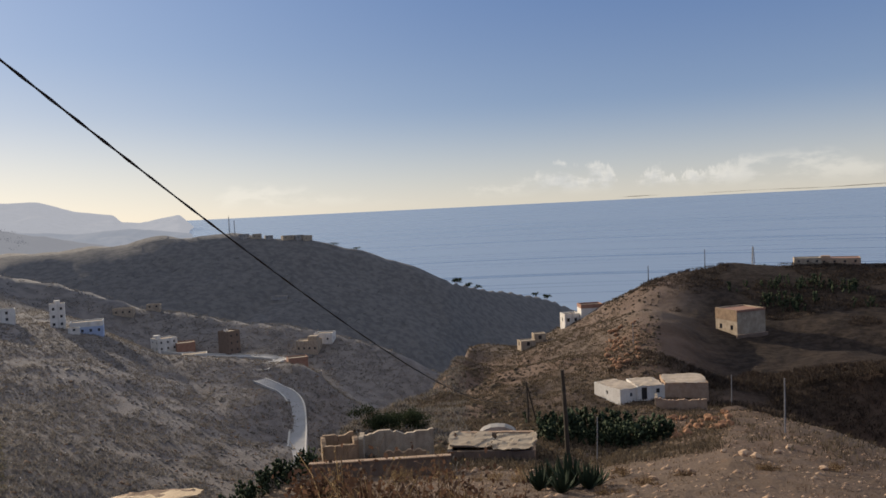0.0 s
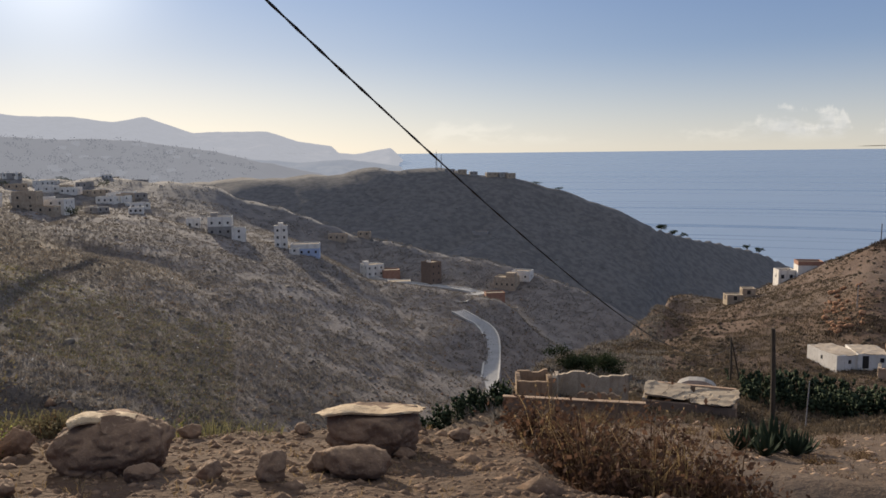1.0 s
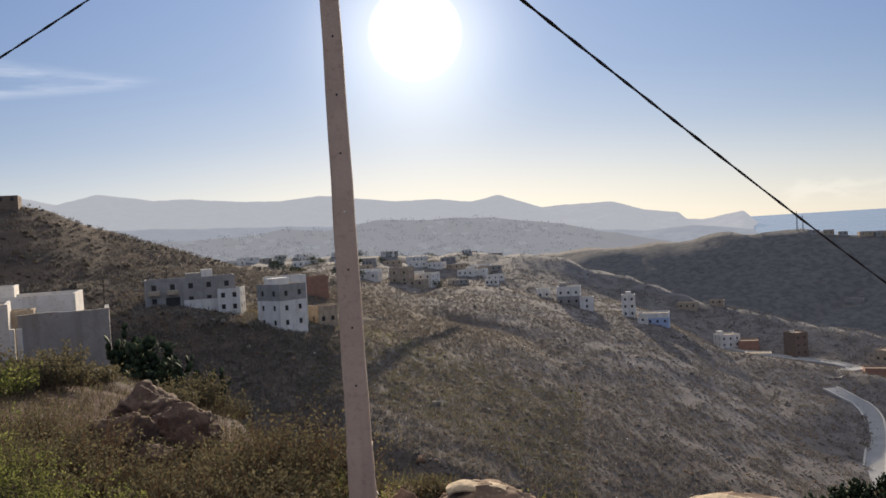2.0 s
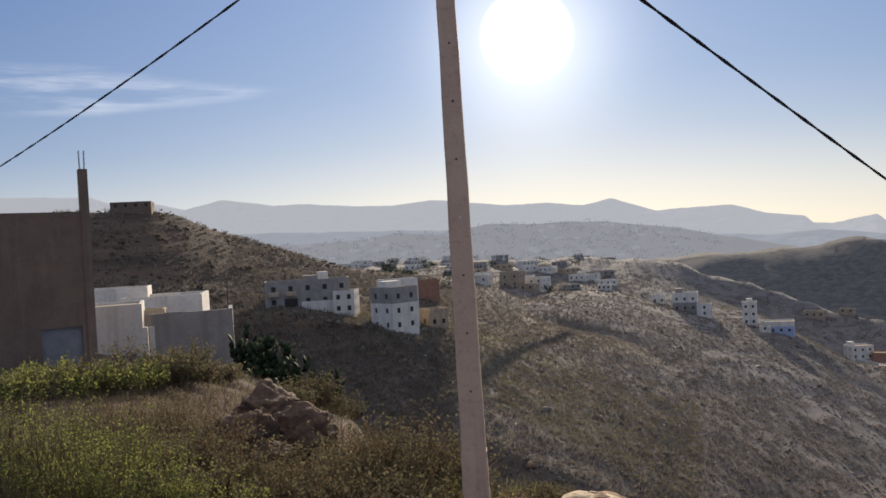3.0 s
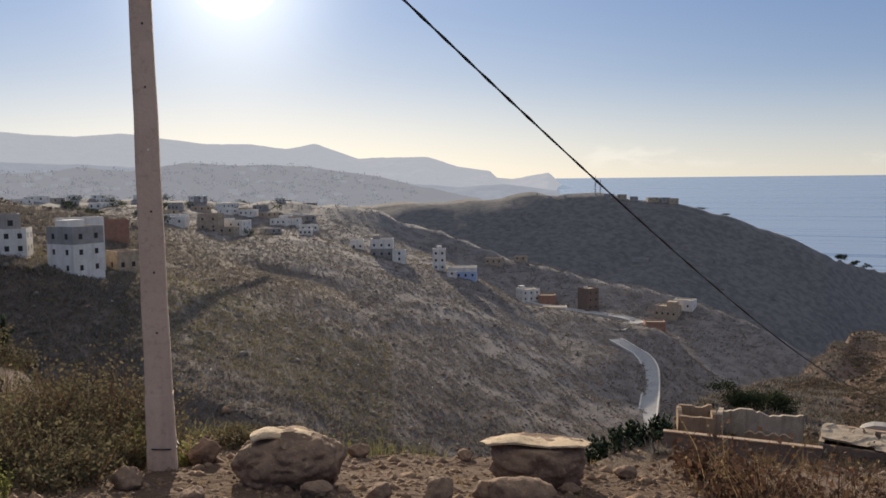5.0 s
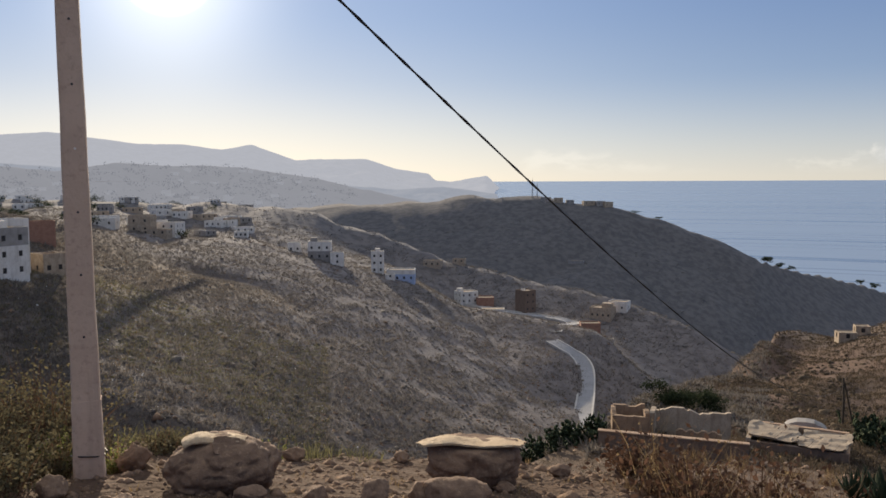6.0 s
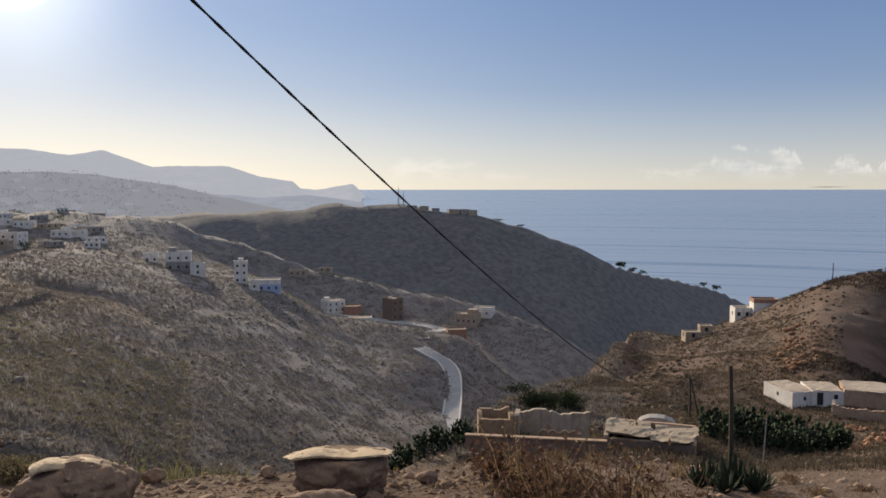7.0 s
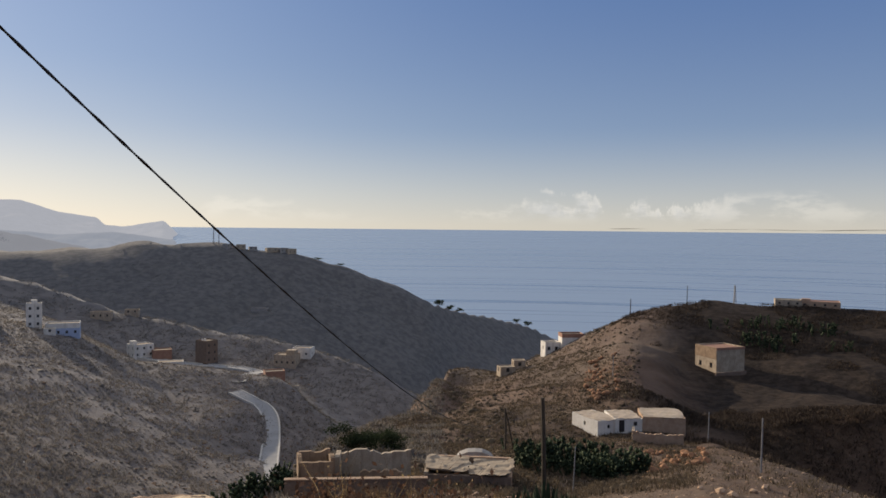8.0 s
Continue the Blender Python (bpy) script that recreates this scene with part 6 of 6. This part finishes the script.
def build_unfinished_house():
    p = spot(76.0, 46.0)
    base = thing("unfinished_house", Matrix.Translation(p) @ pose(0, 0, 0, 0, 0, 82), "unfinished brown brick house with bare concrete columns", "house")
    w, d, h = 6.6, 8.0, 7.8
    bm = bmesh.new()
    panel(bm, pose(0, -d / 2, 0), w, -1.5, h, [(0.9, 0.0, 2.7, 2.3), (-2.6, 3.4, -1.4, 4.6)])
    panel(bm, pose(w / 2, 0, 0, 0, 0, 90), d, -1.5, h, [])
    panel(bm, pose(0, d / 2, 0, 0, 0, 180), w, -1.5, h, [])
    panel(bm, pose(-w / 2, 0, 0, 0, 0, -90), d, -1.5, h, [])
    part("wall", bm, M_BROWN, base, "rough brown render over hollow bricks")
    part("upper_wall", block(bmesh.new(), -w / 2 - 0.01, -d / 2 - 0.01, 5.4, w / 2 + 0.01, -d / 2 + 0.2, h + 0.02), M_BROWN, base, "bare hollow brick upper wall")
    part("roof", block(bmesh.new(), -w / 2 + 0.2, -d / 2 + 0.2, h - 0.3, w / 2 - 0.2, d / 2 - 0.2, h - 0.1), M_ROOF, base)
    part("garage_door", block(bmesh.new(), 0.88, -d / 2 + 0.16, -0.1, 2.72, -d / 2 + 0.2, 2.32), M_METAL, base, "grey metal garage door")
    part("window", block(bmesh.new(), -2.62, -d / 2 + 0.16, 3.38, -1.38, -d / 2 + 0.2, 4.62), M_DARKROOM, base)
    for x in (-w / 2 + 0.18, w / 2 - 0.18):
        col = part("column", block(bmesh.new(), x - 0.2, -d / 2 - 0.06, -1.5, x + 0.2, -d / 2 + 0.34, h + 2.1, bevel=0.02), M_BROWN, base, "bare concrete corner column")
        for dx, dy in ((-0.1, 0), (0.1, 0), (-0.1, 0.2), (0.1, 0.2)):
            part("rebar", tube(bmesh.new(), [Vector((x + dx, -d / 2 + dy + 0.04, h + 2.0)), Vector((x + dx * 1.2, -d / 2 + dy + 0.04, h + 3.0))], [0.014, 0.014], 5), M_CABLE, col)
    return base


build_unfinished_house()


# ---- ground cover ----
def patch(rng, n, a0, a1, r0, r1, power=0.5):
    """n points on the ground between two bearings and two distances."""
    a = rng.uniform(a0, a1, n)
    r = (r0 ** (power * 2) + (r1 ** (power * 2) - r0 ** (power * 2)) * rng.uniform(0, 1, n)) ** (1 / (power * 2))
    x, y = -np.sin(np.radians(a)) * r, np.cos(np.radians(a)) * r
    return np.stack([x, y, ground_at(x, y)], 1), a, r


def cover(name, label, material, pts, count, length, width, spread, seed, category="scrub", lean=0.7):
    rng = np.random.default_rng(seed)
    v, q, _, _ = blades(rng, pts, count, length, width, spread, lean)
    return tagged(new(name, raw_mesh(name, v, q, material)), label, category, kind="stuff")


def stones(name, label, material, pts, size, seed):
    """Many loose stones as small faceted lumps."""
    rng = np.random.default_rng(seed)
    n = len(pts)
    dirs = np.array([(1, 0, 0), (0, 1, 0), (-1, 0, 0), (0, -1, 0), (0, 0, 0.8), (0, 0, -0.5)], float)
    s = size * rng.lognormal(0, 0.45, n)
    v = pts[:, None, :] + dirs[None] * s[:, None, None] * rng.uniform(0.6, 1.3, (n, 6, 1)) * np.array([1, 0.8, 0.7])
    tri = np.array([(0, 1, 4), (1, 2, 4), (2, 3, 4), (3, 0, 4), (1, 0, 5), (2, 1, 5), (3, 2, 5), (0, 3, 5)])
    f = (np.arange(n)[:, None, None] * 6 + tri[None]).reshape(-1, 3)
    return tagged(new(name, raw_mesh(name, v.reshape(-1, 3), f, material)), label, "stones", kind="stuff")


def cushions(name, label, material, pts, size, seed):
    """Many low rounded bushes: squat uneven domes with a ragged rim."""
    rng = np.random.default_rng(seed)
    n = len(pts)
    s = size * rng.lognormal(0, 0.4, n)
    k = np.arange(7) * 2 * np.pi / 7
    rim = np.stack([np.cos(k), np.sin(k), np.full(7, -0.15)], 1)
    mid = np.stack([np.cos(k + 0.4) * 0.78, np.sin(k + 0.4) * 0.78, np.full(7, 0.45)], 1)
    dome = np.concatenate([rim, mid, [[0, 0, 0.75]]])
    v = pts[:, None, :] + dome[None] * s[:, None, None] * rng.uniform(0.7, 1.3, (n, 15, 1)) * np.stack([np.ones(n), rng.uniform(0.7, 1.2, n), rng.uniform(0.7, 1.3, n)], 1)[:, None, :]
    m = [(i, (i + 1) % 7) for i in range(7)]
    tri = np.array([(a, b, 7 + a) for a, b in m] + [(b, 7 + b, 7 + a) for a, b in m] + [(7 + a, 7 + b, 14) for a, b in m])
    f = (np.arange(n)[:, None, None] * 15 + tri[None]).reshape(-1, 3)
    return tagged(new(name, raw_mesh(name, v.reshape(-1, 3), f, material)), label, "scrub", kind="stuff")


g = np.random.default_rng(77)
p, a, r = patch(g, 9000, -30, 80, 5.5, 13)
stones("gravel", "loose stones and clods on the terrace", M_ROCK, p, 0.024, 1)
p, a, r = patch(g, 900, -20, 60, 5.5, 10.5)
stones("clods", "dry clods and broken stones on the terrace", M_ROCK, p, 0.055, 21)
p, a, r = patch(g, 600, 8, 80, 5.5, 12)
cover("terrace_grass", "dry straw tufts on the terrace", M_STRAW, p, 9, 0.08, 0.006, 0.06, 2, "grass", lean=1.0)
p, a, r = patch(g, 3800, 44, 82, 9, 40)
cover("bank_weeds", "dry weeds on the earth bank", M_SCRUB, p, 9, 0.34, 0.012, 0.16, 3, "weeds")
p, a, r = patch(g, 1300, 46, 82, 9, 36)
cover("bank_grass", "yellowish grass on the earth bank", M_CUSHION, p, 8, 0.28, 0.012, 0.14, 4, "grass")
p, a, r = patch(g, 1300, -34, 12, 38, 84)
cover("field_weeds", "low dry weeds on the bare field", M_DRY, p, 9, 0.22, 0.03, 0.3, 5, "weeds", lean=1.1)
p, a, r = patch(g, 2200, -34, 12, 38, 110)
stones("field_stones", "scattered stones on the bare field", M_CLAY, p, 0.13, 6)
p, a, r = patch(g, 46000, -36, 10, 62, 255)
keep = swell(p[:, 0], p[:, 1], 14, 41) + 0.5 * swell(p[:, 0], p[:, 1], 4, 42) > -0.6
keep &= (a > -14.0 + 5.0 * swell(p[:, 0], p[:, 1], 16, 45) + 2.5 * swell(p[:, 0], p[:, 1], 5, 46)) | ((r < 112) & (g.uniform(0, 1, len(p)) < 0.12)) | ((a > -19) & (r < 150) & (g.uniform(0, 1, len(p)) < 0.5))
cover("hill_scrub", "low brown and olive scrub on the hill", M_SCRUB, p[keep], 8, 0.5, 0.09, 0.45, 7, lean=1.0)
p, a, r = patch(g, 74000, -1, 62, 60, 460)
keep = swell(p[:, 0], p[:, 1], 18, 43) + 0.6 * swell(p[:, 0], p[:, 1], 5, 44) > -0.6
cover("valley_scrub", "grey-brown garrigue clumps on the valley side", M_GARRIGUE, p[keep], 8, 0.75, 0.14, 0.6, 8, lean=1.05)
p, a, r = patch(g, 4500, 30, 62, 50, 260)
cover("slope_grass", "straw-coloured grass tufts on the slope", M_STRAW, p, 8, 0.5, 0.06, 0.5, 9, "grass", lean=0.8)
p, a, r = patch(g, 8500, 30, 54, 95, 210)
keep = swell(p[:, 0], p[:, 1], 24, 61) > -0.35
cover("cushion_tufts", "rounded olive tufts on the near slope", M_CUSHION, p[keep], 12, 0.5, 0.07, 0.55, 19, "tufts", lean=0.9)
p, a, r = patch(g, 190, 26, 47, 9.2, 10.6)
cover("edge_grass", "greenish grass along the terrace edge", M_CUSHION, p, 10, 0.2, 0.012, 0.12, 20, "grass", lean=0.7)
p, a, r = patch(g, 9000, 8, 62, 80, 380)
stones("slope_stones", "pale stones scattered on the valley side", M_ROCK, p, 0.28, 10)
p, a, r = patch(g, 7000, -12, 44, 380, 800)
cover("far_scrub", "scrub on the far slopes, greyed for haze", M_FARSCRUB, p, 9, 1.0, 0.3, 1.6, 11, lean=0.8)
p, a, r = patch(g, 5000, 46, 80, 170, 330)
cover("west_scrub", "brown scrub on the western hill", M_GARRIGUE, p, 9, 1.0, 0.16, 0.8, 12, lean=0.8)
p, a, r = patch(g, 300, 26, 50, 110, 260)
lv, lf = leaves(np.random.default_rng(5), p + np.array([0, 0, 0.2]), 0.4, 1.2)
tagged(new("litter", raw_mesh("litter", lv, lf, M_LITTER)), "pale scraps of litter strewn over the slope", "litter", kind="stuff")
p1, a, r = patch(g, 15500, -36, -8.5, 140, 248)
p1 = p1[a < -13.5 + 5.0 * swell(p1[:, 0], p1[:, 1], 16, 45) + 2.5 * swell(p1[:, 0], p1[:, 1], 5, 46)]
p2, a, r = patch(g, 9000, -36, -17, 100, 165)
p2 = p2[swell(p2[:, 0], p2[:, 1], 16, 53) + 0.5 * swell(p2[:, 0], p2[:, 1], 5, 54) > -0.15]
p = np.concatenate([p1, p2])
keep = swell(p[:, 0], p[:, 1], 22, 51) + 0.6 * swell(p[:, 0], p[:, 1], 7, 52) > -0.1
cover("dark_scrub", "dark scrub on the eastern flank, shade in its colour", M_FLANKSCRUB, p[keep], 9, 0.7, 0.12, 0.6, 13, lean=1.0)
p, a, r = patch(g, 26000, 6, 62, 75, 400)
keep = swell(p[:, 0], p[:, 1], 30, 71) + 0.7 * swell(p[:, 0], p[:, 1], 9, 72) > -0.45
cushions("valley_cushions", "low rounded bushes dotted over the valley side", M_GARRIGUE, p[keep], 0.24, 81)
p, a, r = patch(g, 9000, -15, 10, 66, 250)
keep = swell(p[:, 0], p[:, 1], 17, 73) + 0.6 * swell(p[:, 0], p[:, 1], 6, 74) > -0.5
cushions("hill_cushions", "low rounded dry bushes dotted over the hill", M_SCRUB, p[keep], 0.22, 82)
p, a, r = patch(g, 3000, 50, 75, 170, 320)
cushions("west_cushions", "dark round bushes on the western hill", M_SCRUB, p, 0.35, 84)
p, a, r = patch(g, 5200, 47, 64, 118, 178)
cover("hollow_scrub", "grey scrub in the shaded hollow below the houses", M_GARRIGUE, p, 9, 0.8, 0.12, 0.6, 85, lean=0.9)
p, a, r = patch(g, 3600, 6, 21, 10.5, 62)
cover("slope_weeds", "brown weeds on the slope below the terrace", M_SCRUB, p, 10, 0.3, 0.02, 0.25, 86, "weeds", lean=0.9)
p, a, r = patch(g, 1600, 9, 30, 10, 40)
stones("slope_rubble", "loose stones on the slope below the terrace", M_RUST, p, 0.07, 87)
